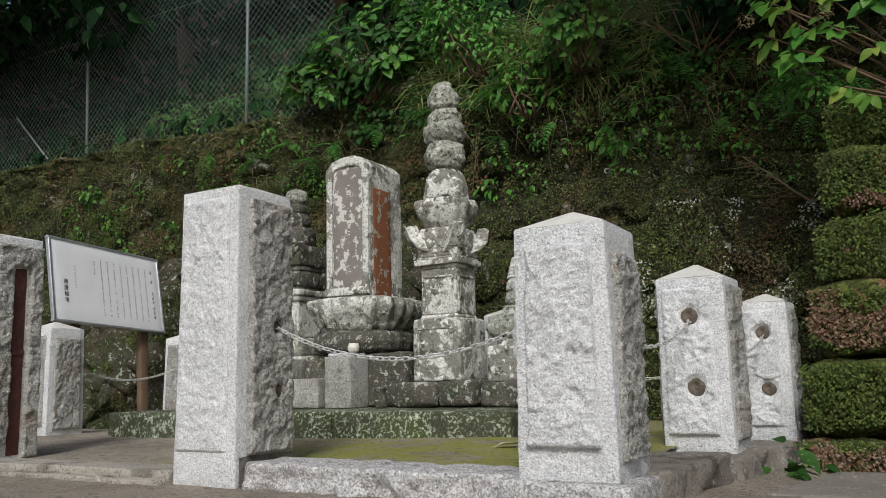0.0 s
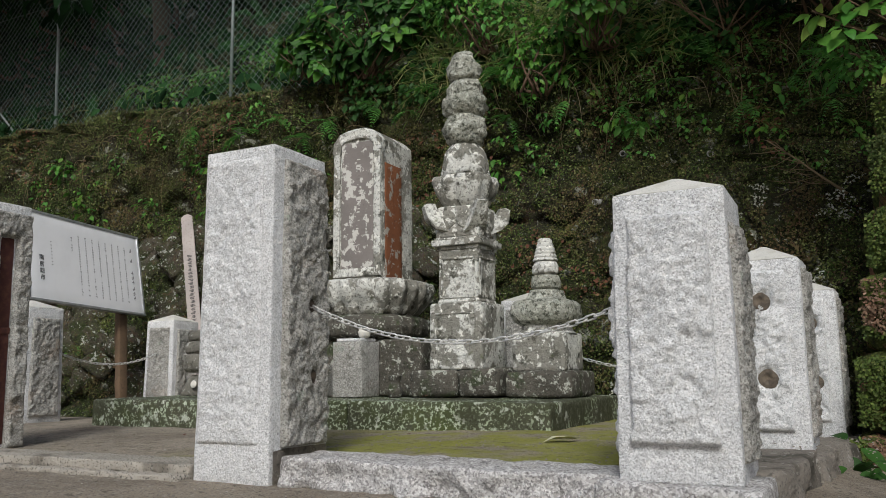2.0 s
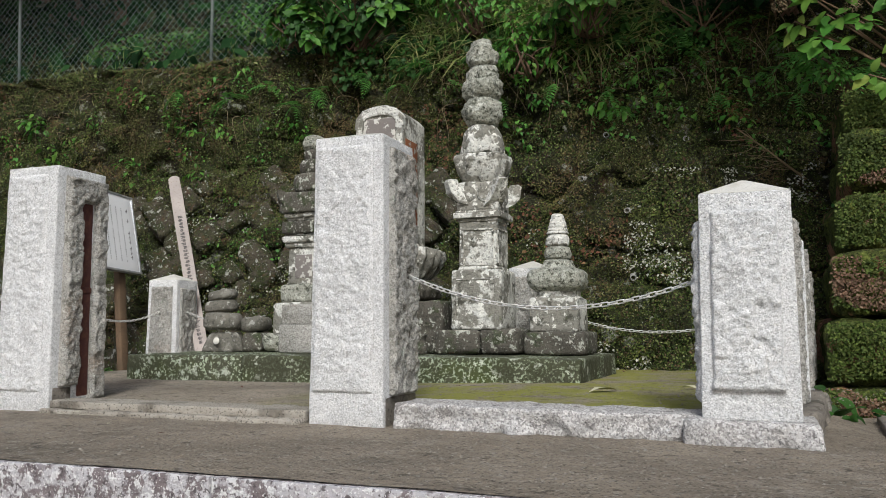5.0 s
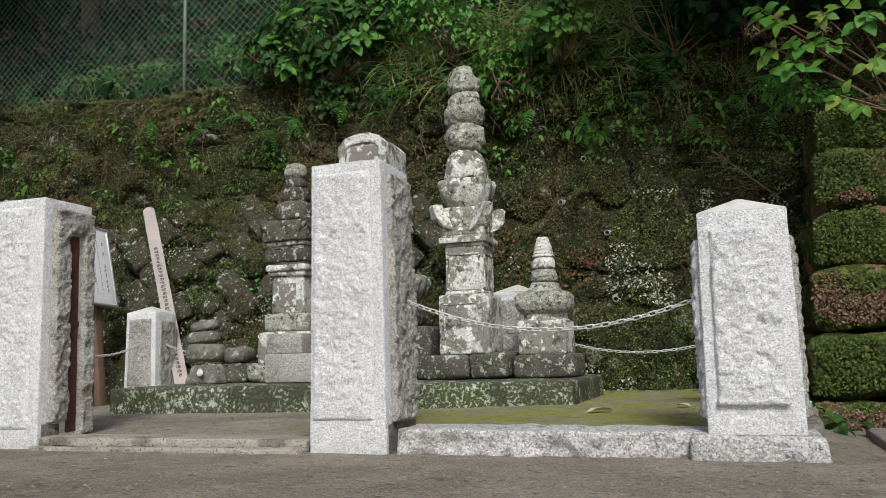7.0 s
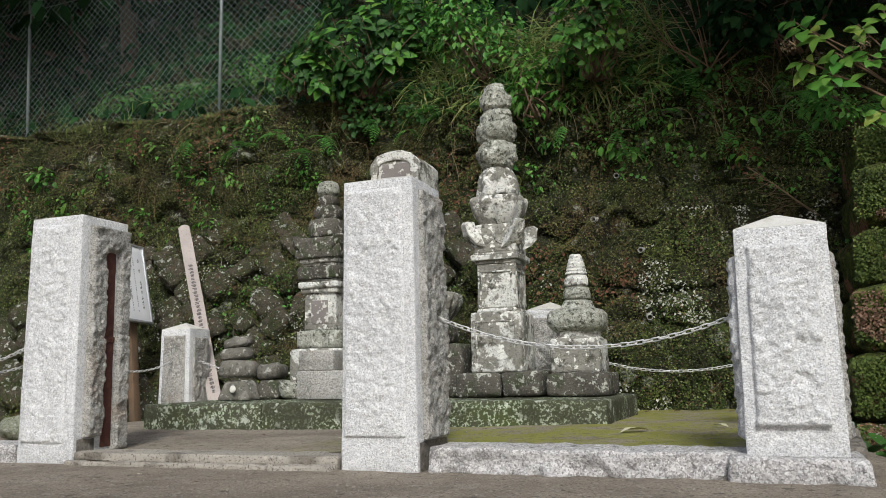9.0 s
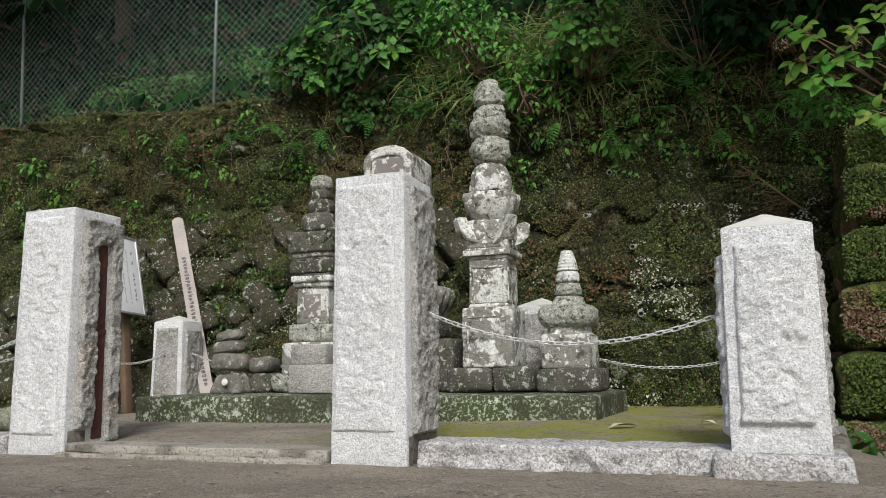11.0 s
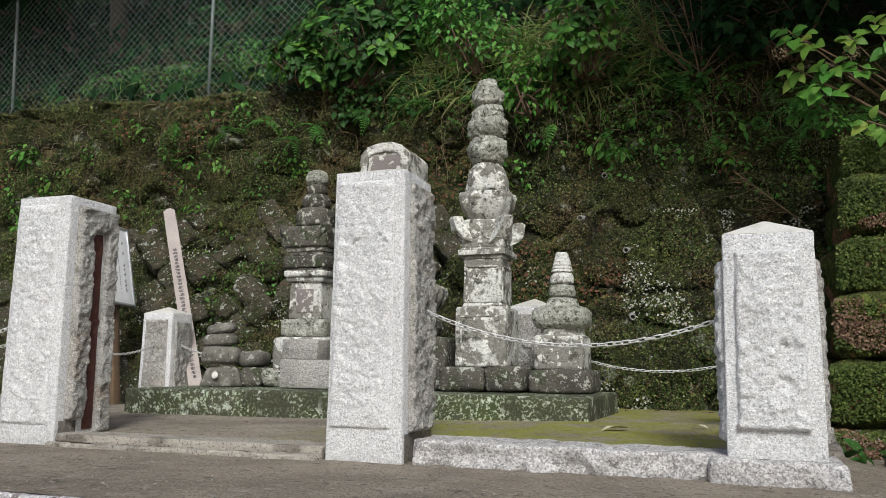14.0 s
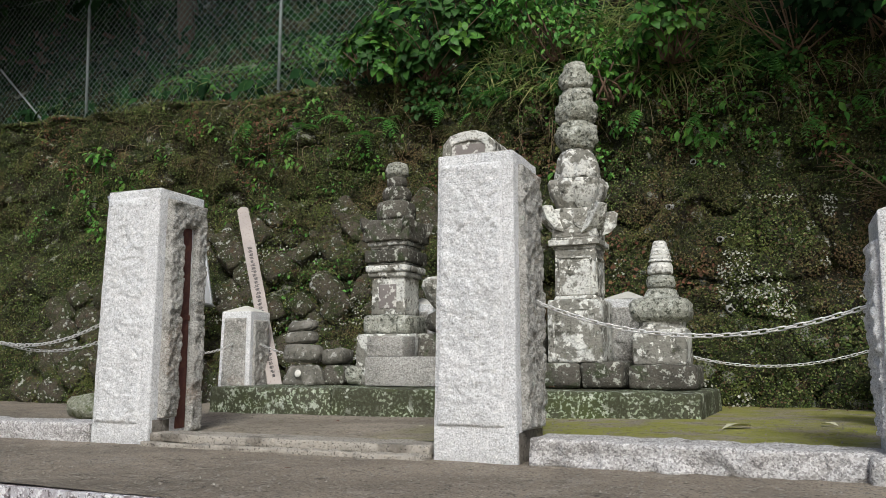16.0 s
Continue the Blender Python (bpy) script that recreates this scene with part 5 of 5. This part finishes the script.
def hydrangea(at, spread, shoots, size, label, seed, bright=0.3, heads=0, per=8):
    """A bush of shoots fanning from its foot, each ending in a whorl of broad leaves."""
    g = np.random.default_rng(seed)
    sh = thing("shrub", pose(*at), label, "shrub", "hydrangeas above the wall")
    d = g.normal(size=(shoots, 3))
    d[:, 1] = -np.abs(d[:, 1]) * 0.9
    d /= np.linalg.norm(d, axis=1, keepdims=True)
    tips = d * spread * (0.55 + 0.45 * g.uniform(0, 1, (shoots, 1))) + (0, 0, spread[2])
    axes = d * (1, 1, 0.6) + (0, -0.35, 0.45) + g.normal(scale=0.15, size=(shoots, 3))
    # Lit shoots take the brighter leaf: skylight put into the colour.
    lit = g.uniform(size=shoots) < bright
    whorls("foliage", tips[~lit], axes[~lit], per, size, HYDRANGEA, sh, seed + 1)
    if lit.any():
        whorls("lit_foliage", tips[lit], axes[lit], per, size * 0.9, BRIGHT_LEAF, sh, seed + 2)
    stems((0, 0.05, 0), tips, 0.007, TWIG, sh, seed + 3)
    for k in range(heads):
        leaves("flower_head", tips[k:k + 1] + (0, -0.03, 0.04), SP([(0.05, 0.05, 0.04)]), 110, 0.016, STRAW, sh, seed + 10 + k, 0.2, SMALL_LEAF)
    return sh


SP = np.array
hydrangea((-4.35, 6.25, 2.98), SP((0.80, 0.42, 0.55)), 62, 0.17, "large-leaved dark green hydrangea bush above the wall", 501, 0.15)
hydrangea((-4.95, 6.10, 3.05), SP((0.34, 0.25, 0.24)), 20, 0.15, "bright green hydrangea shoots by the fence", 505, 0.75)
hydrangea((-2.12, 5.85, 2.72), SP((0.40, 0.32, 0.42)), 40, 0.13, "green hydrangea bush with fading flower heads", 509, 0.7, 5)
shrub((-2.62, 5.92, 2.45), SP((0.30, 0.16, 0.32)), 10, 420, 0.075, BRIGHT_LEAF, "trailing green creeper over the wall", 513, 1.2, "creeper")
shrub((-3.15, 6.15, 2.95), SP((0.55, 0.3, 0.45)), 12, 700, 0.075, FERN_LEAF, "tangle of light green undergrowth above the wall", 517)
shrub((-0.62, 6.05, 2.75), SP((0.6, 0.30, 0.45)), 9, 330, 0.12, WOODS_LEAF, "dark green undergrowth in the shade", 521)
shrub((-3.6, 6.35, 3.3), SP((0.5, 0.3, 0.4)), 9, 500, 0.08, BRIGHT_LEAF, "mixed green undergrowth above the wall", 525)
shrub((-5.6, 6.95, 3.34), SP((0.9, 0.3, 0.30)), 14, 1500, 0.065, FERN_LEAF, "light green weeds behind the fence", 529, 0.3)
shrub((-7.3, 7.05, 3.38), SP((1.1, 0.35, 0.22)), 14, 1300, 0.065, FERN_LEAF, "green weeds behind the fence", 533, 0.3)
shrub((-6.85, 7.25, 3.70), SP((0.22, 0.2, 0.20)), 5, 130, 0.10, BRIGHT_LEAF, "pale green bush behind the fence", 537)
shrub((-9.8, 7.1, 3.42), SP((1.3, 0.4, 0.35)), 12, 800, 0.08, WOODS_LEAF, "dark green weeds behind the fence", 541, 0.3)
shrub((-0.30, 5.25, 1.85), SP((0.4, 0.25, 0.22)), 8, 420, 0.06, FERN_LEAF, "small ferny weeds on the block wall", 545)
shrub((0.5, 5.3, 1.9), SP((0.5, 0.3, 0.4)), 9, 420, 0.09, HYDRANGEA, "green weeds on top of the block wall", 549)

# bare brown stems in the shaded recess
bare = thing("shrub", pose(-1.25, 6.15, 2.72), "bare brown shrub stems in the dark recess", "shrub")
g = np.random.default_rng(560)
stems((0, 0, 0), [(g.uniform(-0.75, 0.7), g.uniform(-0.35, 0.1), g.uniform(0.25, 1.1)) for k in range(15)], 0.007, STEM, bare, 561, 6)

# hydrangea branches reaching over the block wall
hy = thing("shrub", pose(0.33, 5.30, 1.56), "hydrangea branch with big bright leaves and a dead flower head", "shrub", "hydrangeas above the wall")
g = np.random.default_rng(551)
tips = [(-1.02, -0.42, 0.98), (-0.92, -0.50, 0.86), (-0.80, -0.45, 0.72), (-0.98, -0.40, 0.72), (-0.84, -0.48, 0.58), (-0.66, -0.45, 0.88), (-0.62, -0.50, 0.66), (-0.52, -0.42, 0.98),
        (-0.40, -0.50, 0.80), (-0.30, -0.42, 0.60), (-0.24, -0.50, 0.98), (-0.12, -0.45, 0.75), (-0.16, -0.42, 0.42), (0.0, -0.40, 0.55), (0.06, -0.45, 0.92), (0.15, -0.4, 0.7), (0.2, -0.4, 0.4)]
low = [(-0.60, -0.52, 0.30), (-0.50, -0.50, 0.24), (-0.43, -0.54, 0.48)]
axes = [(t[0] * 0.5 + g.normal() * 0.3, -0.7, 0.35 + g.normal() * 0.3) for t in tips]
stems((0.1, 0, 0.0), tips + low, 0.011, STEM, hy, 551, 6)
# Brighter and yellower leaf colours here stand for light from the open sky.
whorls("foliage", tips[::2], axes[::2], 8, 0.145, BRIGHT_LEAF, hy, 552, 0.7)
whorls("lit_foliage", tips[1::2], axes[1::2], 7, 0.135, YELLOW_LEAF, hy, 553, 0.8)
whorls("yellowing_foliage", low, [(-0.3, -0.8, 0.1)] * 3, 4, 0.12, YELLOW_LEAF, hy, 554, 0.7)
for k, c in enumerate(((-1.06, -0.50, 0.80), (-0.66, -0.52, 0.74))):
    leaves("flower_head", SP([c]), SP([(0.05, 0.05, 0.045)]), 110, 0.016, STRAW, hy, 555 + k, 0.2, SMALL_LEAF)


def frond_mesh(seed, length=1.0):
    g = np.random.default_rng(seed)
    t = np.linspace(0, 1, 9)
    spine = np.column_stack([0.05 * np.sin(t * 2) * g.normal(), t * (1 - 0.12 * t), 0.28 * t - 0.62 * t ** 2.1]) * length
    V, F = tube(spine, 0.007, 3, 0.3)
    pieces = [(V, F)]
    for k in range(9):
        u = 0.14 + 0.84 * k / 8
        p = np.array([np.interp(u, t, spine[:, j]) for j in range(3)])
        w = 0.20 * math.sin(math.pi * min(1, 0.28 + u * 0.70)) + 0.03
        for s in (-1, 1):
            a, b = p, p + (s * w, 0.09 + g.normal() * 0.015, -0.30 * w)
            m1 = a + (b - a) * 0.38 + (0, 0.042, 0.010)
            m2 = a + (b - a) * 0.32 - (0, 0.036, -0.010)
            m3 = a + (b - a) * 0.75 + (0, 0.020, 0.004)
            pieces.append(([a, m2, b, m3, m1], [(0, 1, 2, 3, 4)] if s > 0 else [(4, 3, 2, 1, 0)]))
    me = meshed("frond", *merged(pieces))
    me.materials.append(FERN_LEAF)
    return me


FRONDS = [frond_mesh(600 + k) for k in range(5)]


def fern(at, n, size, seed, label="green fern hanging from the mossy wall"):
    g = np.random.default_rng(seed)
    f = thing("fern", pose(*at), label, "fern", "ferns on the wall")
    for k in range(n):
        part("frond", FRONDS[g.integers(5)], None, f, m=Matrix.LocRotScale((0, 0, 0), Euler((radians(g.uniform(-50, 10)), radians(g.uniform(-15, 15)), radians(180 + g.uniform(-75, 75)))), (size * g.uniform(0.7, 1.1),) * 3))


g = np.random.default_rng(61)
FERNS = [(-5.65, 2.62), (-5.3, 2.72), (-5.05, 2.5), (-4.75, 2.66), (-4.3, 2.72), (-3.95, 2.6), (-3.55, 2.7), (-3.3, 2.55), (-3.05, 2.75), (-2.95, 2.35),
         (-2.75, 2.6), (-1.95, 2.3), (-1.65, 2.45), (-1.3, 2.55), (-1.05, 2.62), (-0.85, 2.35), (-0.72, 2.6), (-0.5, 2.45), (-1.2, 2.2), (-0.62, 2.15),
         (-1.85, 2.12), (-6.3, 2.75), (-0.95, 2.78), (-1.45, 2.72), (-2.4, 2.4), (-0.35, 2.3)]
for k, (x, zz) in enumerate(FERNS):
    fern((x + g.uniform(-0.06, 0.06), on_wall(x, zz) - 0.12, zz), int(g.integers(3, 6)), g.uniform(0.20, 0.33), 620 + k)
for k, (x, y, zz, sz) in enumerate(((-0.66, 5.35, 2.18, 0.30), (-0.50, 5.15, 2.05, 0.28), (-0.25, 5.1, 2.0, 0.26), (-5.95, 5.15, 0.05, 0.3), (-5.75, 5.3, 0.05, 0.28), (-6.2, 5.2, 0.05, 0.3))):
    fern((x, y, zz), 5, sz, 660 + k, "green fern growing by the stone wall")

# small creepers with bright leaves, here and there on the wall
SPRIGS = [(-7.35, 2.55), (-7.6, 2.3), (-7.0, 2.75), (-6.3, 2.45), (-6.1, 2.1), (-5.75, 2.3), (-5.3, 2.05), (-6.9, 2.0), (-3.0, 1.95), (-2.92, 2.2), (-1.5, 2.15), (-1.0, 1.95),
          (-0.75, 1.75), (-0.6, 2.0), (-4.9, 2.2), (-2.65, 2.05), (-5.6, 1.65), (-8.4, 2.1)]
g = np.random.default_rng(66)
SPRIGS += [(g.uniform(-9.0, -4.4), g.uniform(1.7, 2.95)) for k in range(26)] + [(g.uniform(-3.2, -0.5), g.uniform(1.9, 2.7)) for k in range(14)]
for k, (x, zz) in enumerate(SPRIGS):
    sp = thing("creeper", pose(x, on_wall(x, zz) - 0.07, zz), "small green creeper rooted in the wall", "creeper", "creepers on the wall")
    leaves("foliage", SP([(0, 0, 0), (0.10, 0, -0.06), (-0.09, 0, 0.05)]), SP([(0.11, 0.04, 0.08)]), int(g.integers(14, 32)), g.uniform(0.045, 0.095), BRIGHT_LEAF if k % 3 else FERN_LEAF, sp, 700 + k, 1.0)

# carpet of moss, small leaves and litter on the wall
def carpet(name, count, size, material, seed, lo, hi, zmin, zmax, x0, x1, label, cut=0.0, scale=1.6, template=SMALL_LEAF):
    g = np.random.default_rng(seed)
    x, s = g.uniform(x0, x1, count * 2), g.uniform(zmin, zmax, count * 2)
    keep = fbm(np.column_stack([x, s, s * 0]), scale, seed, 3) > cut
    x, s = x[keep][:count], s[keep][:count]
    y, z = hill(x, s)
    cell = fbm(np.column_stack([x, z, y]), 3.2, 40, 2)
    y = y - np.where(s < 3.2, 0.08, 0.12) * cell - g.uniform(lo, hi, len(x))
    crack = np.where(s < 3.1, crevice(x, z), 0)
    y = y + 0.10 * crack
    # Leaves thin out in the cracks, so the shade-dark rock colour shows.
    bare = (crack > 0.55) | ((x < -3.4) & (z < 1.65) & (fbm(np.column_stack([x, z, x * 0]), 3.0, 160, 2) < 0.12))
    keep = ~bare | (g.uniform(size=len(x)) < 0.34)
    x, y, z = x[keep], y[keep], z[keep]
    N = np.column_stack([g.normal(scale=0.5, size=len(x)), np.full(len(x), -1.0), 0.5 + g.normal(scale=0.5, size=len(x))])
    spin = np.column_stack([g.normal(scale=0.7, size=len(x)), np.zeros(len(x)), -0.6 + g.normal(scale=0.6, size=len(x))])
    Rm, P = frames_of(np.column_stack([x, y, z]), N, spin, size * g.uniform(0.5, 1.3, len(x)))
    ob = part(name, scattered(name, template, Rm, P), material)
    return tagged(ob, label, "moss" if material is MOSS_LEAF else "plants", "", "stuff")


carpet("wall_moss", 300000, 0.0175, MOSS_LEAF, 71, -0.01, 0.10, -0.05, 3.2, -10.5, 0.3, "dark green moss and tiny leaves on the wall", -0.75, 2.6)
carpet("stone_moss", 40000, 0.017, MOSS_LEAF, 171, 0.03, 0.14, 0.0, 2.4, -8.4, -3.2, "moss on the fieldstones of the wall", 0.1, 3.0)
carpet("wall_lichen", 5200, 0.022, SCAB, 271, 0.03, 0.10, 0.1, 1.7, -2.6, -0.3, "pale lichen scabs on the rock face", 0.48, 3.4)
carpet("wall_lichen", 3000, 0.022, SCAB, 273, 0.05, 0.13, 0.2, 1.5, -7.0, -3.2, "pale lichen scabs on the fieldstones", 0.55, 3.6)
carpet("wall_ivy", 14000, 0.032, MOSS_LEAF, 79, 0.0, 0.09, 0.3, 3.2, -10.5, 0.3, "small dull green ivy leaves on the wall", 0.15, 1.3)
carpet("wall_creeper", 9000, 0.04, FERN_LEAF, 72, 0.02, 0.08, 0.5, 3.3, -10.5, 0.3, "small green creeping leaves on the wall", 0.45, 1.1)
carpet("leaf_litter", 9000, 0.036, DRY_LEAF, 73, 0.02, 0.09, 0.9, 3.25, -10.5, 0.3, "brown dead leaves caught on the wall", 0.35, 1.0)
carpet("ledge_weeds", 5000, 0.075, HYDRANGEA, 74, 0.0, 0.15, 2.75, 3.9, -4.6, -1.2, "green weeds along the top of the wall", -0.3, 1.2)
carpet("ledge_weeds", 2600, 0.05, MOSS_LEAF, 75, 0.0, 0.12, 3.0, 4.2, -12, -4.2, "green weeds along the foot of the fence", -0.1, 1.2)
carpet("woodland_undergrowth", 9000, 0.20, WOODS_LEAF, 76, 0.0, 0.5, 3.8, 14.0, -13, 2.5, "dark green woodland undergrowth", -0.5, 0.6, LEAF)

# moss tufts on the block wall, with patches that have died back to red-brown
g = np.random.default_rng(77)
n = 90000
P = np.column_stack([g.uniform(-0.62, 1.3, n), np.zeros(n), g.uniform(-0.15, 1.95, n)])
course = np.floor((P[:, 2] + 0.3) / 0.372)
P[:, 0] += 0.045 * course
up = (P[:, 2] + 0.3) / 0.372 - course
P[:, 1] = east_face(-0.12 + 0.372 * course) + 0.05 * (2 * up - 1) ** 4 - g.uniform(-0.02, 0.085, n)
P = P[(fbm(P, 2.6, 78, 3) > -0.8) & (np.abs(2 * up - 1) < 0.80 + 0.16 * fbm(P, 6, 79, 2))]
dead = fbm(P * (1, 0, 1.5), 2.3, 91, 2) > 0.24
for sel, mat, text in ((~dead, BLOCK_LEAF, "thick green moss and small leaves on the block wall"), (dead, DEAD_MOSS, "red-brown dead moss on the block wall")):
    Q = P[sel]
    Rm, Q = frames_of(Q, g.normal(scale=0.5, size=Q.shape) + (0, -1, 0.4), g.normal(scale=0.6, size=Q.shape) + (0, 0, -0.5), 0.019 * g.uniform(0.5, 1.3, len(Q)))
    tagged(part("block_moss", scattered("block_moss", SMALL_LEAF, Rm, Q), mat), text, "moss", "", "stuff")

# dry grass and hanging stems over the edge
g = np.random.default_rng(80)
n = 2900
x = np.concatenate([g.uniform(-3.9, -1.6, 2300), g.uniform(-9.5, -4.0, 600)])
zz = 3.0 + g.uniform(-0.3, 0.45, n)
P = np.column_stack([x, [on_wall(a, b) - 0.03 for a, b in zip(x, zz)], zz])
Rm, P = frames_of(P, g.normal(scale=0.4, size=(n, 3)) + (0, -0.6, 0.6), g.normal(scale=0.7, size=(n, 3)) + (0, -0.5, 0.1), g.uniform(0.15, 0.5, n) * np.where(x < -4, 0.45, 1))
tagged(part("grass", scattered("grass", BLADE, Rm, P), GRASS_LEAF), "long grass blades hanging over the wall", "grass", "", "stuff")
pieces = []
for k in range(150):
    x0 = g.uniform(-3.6, -0.4) if k % 3 else g.uniform(-9, -4)
    z0 = g.uniform(2.3, 3.05)
    t = np.linspace(0, 1, 9)[:, None]
    L = g.uniform(0.25, 0.7)
    y0 = on_wall(x0, z0) - 0.05
    pieces.append(tube(np.array([x0, y0, z0]) + np.hstack([g.uniform(-0.5, 0.5) * L * t + 0.03 * np.sin(5 * t + k), -0.10 * np.sin(np.pi * t * 0.8), g.uniform(0.0, 0.5) * L * t - L * g.uniform(0.5, 1.2) * t ** 2]), 0.0028, 4, 0.5))
tagged(part("dry_stems", meshed("dry_stems", *merged(pieces)), STRAW), "thin dry stems and roots hanging from the wall", "stems", "", "stuff")


branch = thing("dead_branch", pose(-0.72, on_wall(-0.72, 1.62) - 0.12, 1.62), "bleached dead twiggy branch caught on the wall", "branch")
g = np.random.default_rng(95)
part("bough", meshed("bough", *tube([(0.16, 0.0, -0.16), (0.02, -0.03, -0.04), (-0.12, 0.0, 0.10), (-0.30, 0.02, 0.26)], 0.010, 6, 0.4)), STRAW, branch)
for k in range(16):
    u = g.uniform(0.1, 0.9)
    p = np.array([0.16 - 0.46 * u, -0.01, -0.16 + 0.42 * u])
    e = p + (g.uniform(-0.34, -0.05), g.uniform(-0.05, 0.03), g.uniform(-0.10, 0.16))
    part("twig", meshed("twig", *tube([p, (p + e) / 2 + g.normal(scale=0.015, size=3), e], 0.0032, 4, 0.4)), STRAW, branch)


# ---- trees of the wood, and unseen ones added to shade the slope ----
def tree(at, height, crown, seed, reach=0.4):
    g = np.random.default_rng(seed)
    tr = thing("tree", pose(*at), "dark evergreen tree on the slope, the overhanging ones added unseen for shade", "tree", "trees of the wood")
    t = np.linspace(0, 1, 8)[:, None]
    pieces = [tube(np.hstack([0.15 * np.sin(3 * t + seed), 0.1 * np.cos(2 * t), height * t - 0.3]), 0.14, 8, 0.35)]
    C = []
    for k in range(13):
        a = g.uniform(0, 2 * np.pi)
        h0 = height * g.uniform(0.25 if reach < 1 else 0.5, 0.9)
        e = np.array([math.cos(a) * crown * g.uniform(0.4, 1), math.sin(a) * crown * g.uniform(0.4, 1) - reach, h0 + g.uniform(-0.1, 0.6)])
        pieces.append(tube(np.array([0, 0, h0]) + (e - (0, 0, h0)) * np.linspace(0, 1, 5)[:, None], 0.04, 5, 0.3))
        C.append(e)
    part("trunk", meshed("trunk", *merged(pieces)), TWIG, tr)
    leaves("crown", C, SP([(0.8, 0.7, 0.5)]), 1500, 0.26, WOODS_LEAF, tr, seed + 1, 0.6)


for k, (x, y, zz) in enumerate(((-14.5, 8.5, 3.9), (-11.6, 8.2, 3.8), (-9.2, 8.6, 4.2), (-6.9, 8.9, 4.5), (-4.6, 8.6, 4.2), (-2.4, 8.2, 3.9), (-0.4, 7.8, 3.6), (1.8, 7.2, 3.3), (-13, 10.5, 5.6), (-8, 11, 6.0), (-3.4, 10.8, 5.9), (0.8, 9.8, 5.0), (-18, 9, 4.3))):
    tree((x, y, zz), 4.6, 1.5, 800 + 10 * k)
# Leaning crowns out of view, added to darken the slope and fence.
for k, x in enumerate((-14, -11.2, -8.8, 0.3, 1.8)):
    tree((x, 7.9, 3.7), 5.0, 1.7, 1000 + 10 * k, 2.2 if x < -2 else 2.7)

# Low overhanging trees, added to block light from the top corners.
for k, (x, y, zz, hh) in enumerate(((-0.2, 7.4, 3.2, 1.7), (1.2, 7.0, 3.0, 1.7), (-9.6, 8.0, 3.6, 2.2), (-11.6, 8.0, 3.6, 2.2))):
    tree((x, y, zz), hh, 1.2, 1200 + 10 * k, 2.2 if x > -3 else 1.4)

# ---- litter on the ground ----
fl = meshed("leaf", *LEAF)
fl.materials.append(PALE_LEAF)
dl = meshed("leaf", *LEAF)
dl.materials.append(DRY_LEAF)
g = np.random.default_rng(90)
SPOTS = [(-1.55, 3.38, 0.07, 0.15, fl), (-1.28, 3.62, 0.066, 0.09, fl), (-1.75, 5.0, 0.06, 0.07, dl), (-1.55, 5.05, 0.06, 0.06, dl), (-1.9, 4.98, 0.06, 0.05, dl), (-2.35, 3.45, 0.085, 0.04, dl),
         (-3.6, 3.35, 0.05, 0.05, dl), (-3.0, 3.1, 0.055, 0.03, fl), (-2.9, 1.9, 0.006, 0.03, dl), (-3.3, 2.05, 0.006, 0.025, fl), (-2.62, 4.10, PT + 0.004, 0.06, dl), (-1.25, 4.9, 0.05, 0.06, dl), (-1.1, 5.0, 0.05, 0.05, dl)]
for x, y, zz, sz, me in SPOTS:
    if zz < 0.2 and y > 2.6:
        zz = 0.055 + 0.018 * min(1, max(-0.6, x + 3.0)) + 0.022 * min(1, max(0, y - 2.7))
    lf = part("fallen_leaf", me, None, m=Matrix.LocRotScale((x, y, zz + 0.006), Euler((0.08, 0.05, g.uniform(0, 6))), (sz,) * 3))
    tagged(lf, "pale curled fallen leaf on the floor" if me is fl else "brown dead fallen leaf on the ground", "leaf", "fallen leaves")
weed = thing("weed", pose(-0.58, 3.75, -0.06), "broad green leaves of a weed by the kerb", "weed")
leaves("foliage", SP([(0, 0, 0.03), (0.08, 0.12, 0.03)]), SP([(0.07, 0.07, 0.03)]), 9, 0.10, HYDRANGEA, weed, 91, 0.1, WIDE_LEAF)
weed2 = thing("weed", pose(-0.62, 4.15, -0.05), "broad green weed between post and wall", "weed")
leaves("foliage", SP([(0, 0, 0.06)]), SP([(0.06, 0.12, 0.06)]), 9, 0.12, HYDRANGEA, weed2, 92, 0.3, WIDE_LEAF)
n = 5000
P = np.column_stack([g.uniform(-6, 0, n), g.uniform(1.45, 3.8, n), np.zeros(n)])
P[:, 2] = np.where(P[:, 1] > 2.6, 0.052 + 0.018 * np.clip(P[:, 0] + 3.0, -0.6, 1) + 0.022 * np.clip(P[:, 1] - 2.7, 0, 1), 0.003)
P = P[~((P[:, 1] > 2.3) & (P[:, 1] < 2.75))]
GRIT = ([(-0.5, -0.4, 0), (0.5, -0.4, 0), (0.4, 0.5, 0), (-0.4, 0.45, 0), (-0.2, -0.1, 0.55), (0.25, 0.1, 0.45)], [(0, 1, 5, 4), (1, 2, 5), (2, 3, 4, 5), (3, 0, 4)])
Rm, P = frames_of(P, np.tile([[0, 0, 1.0]], (len(P), 1)), g.normal(size=P.shape), 0.0036 * g.uniform(0.4, 1.6, len(P)) ** 2.2)
tagged(part("grit", scattered("grit", GRIT, Rm, P, False), PALE_CONCRETE), "loose grit scattered on the concrete", "grit", "", "stuff")
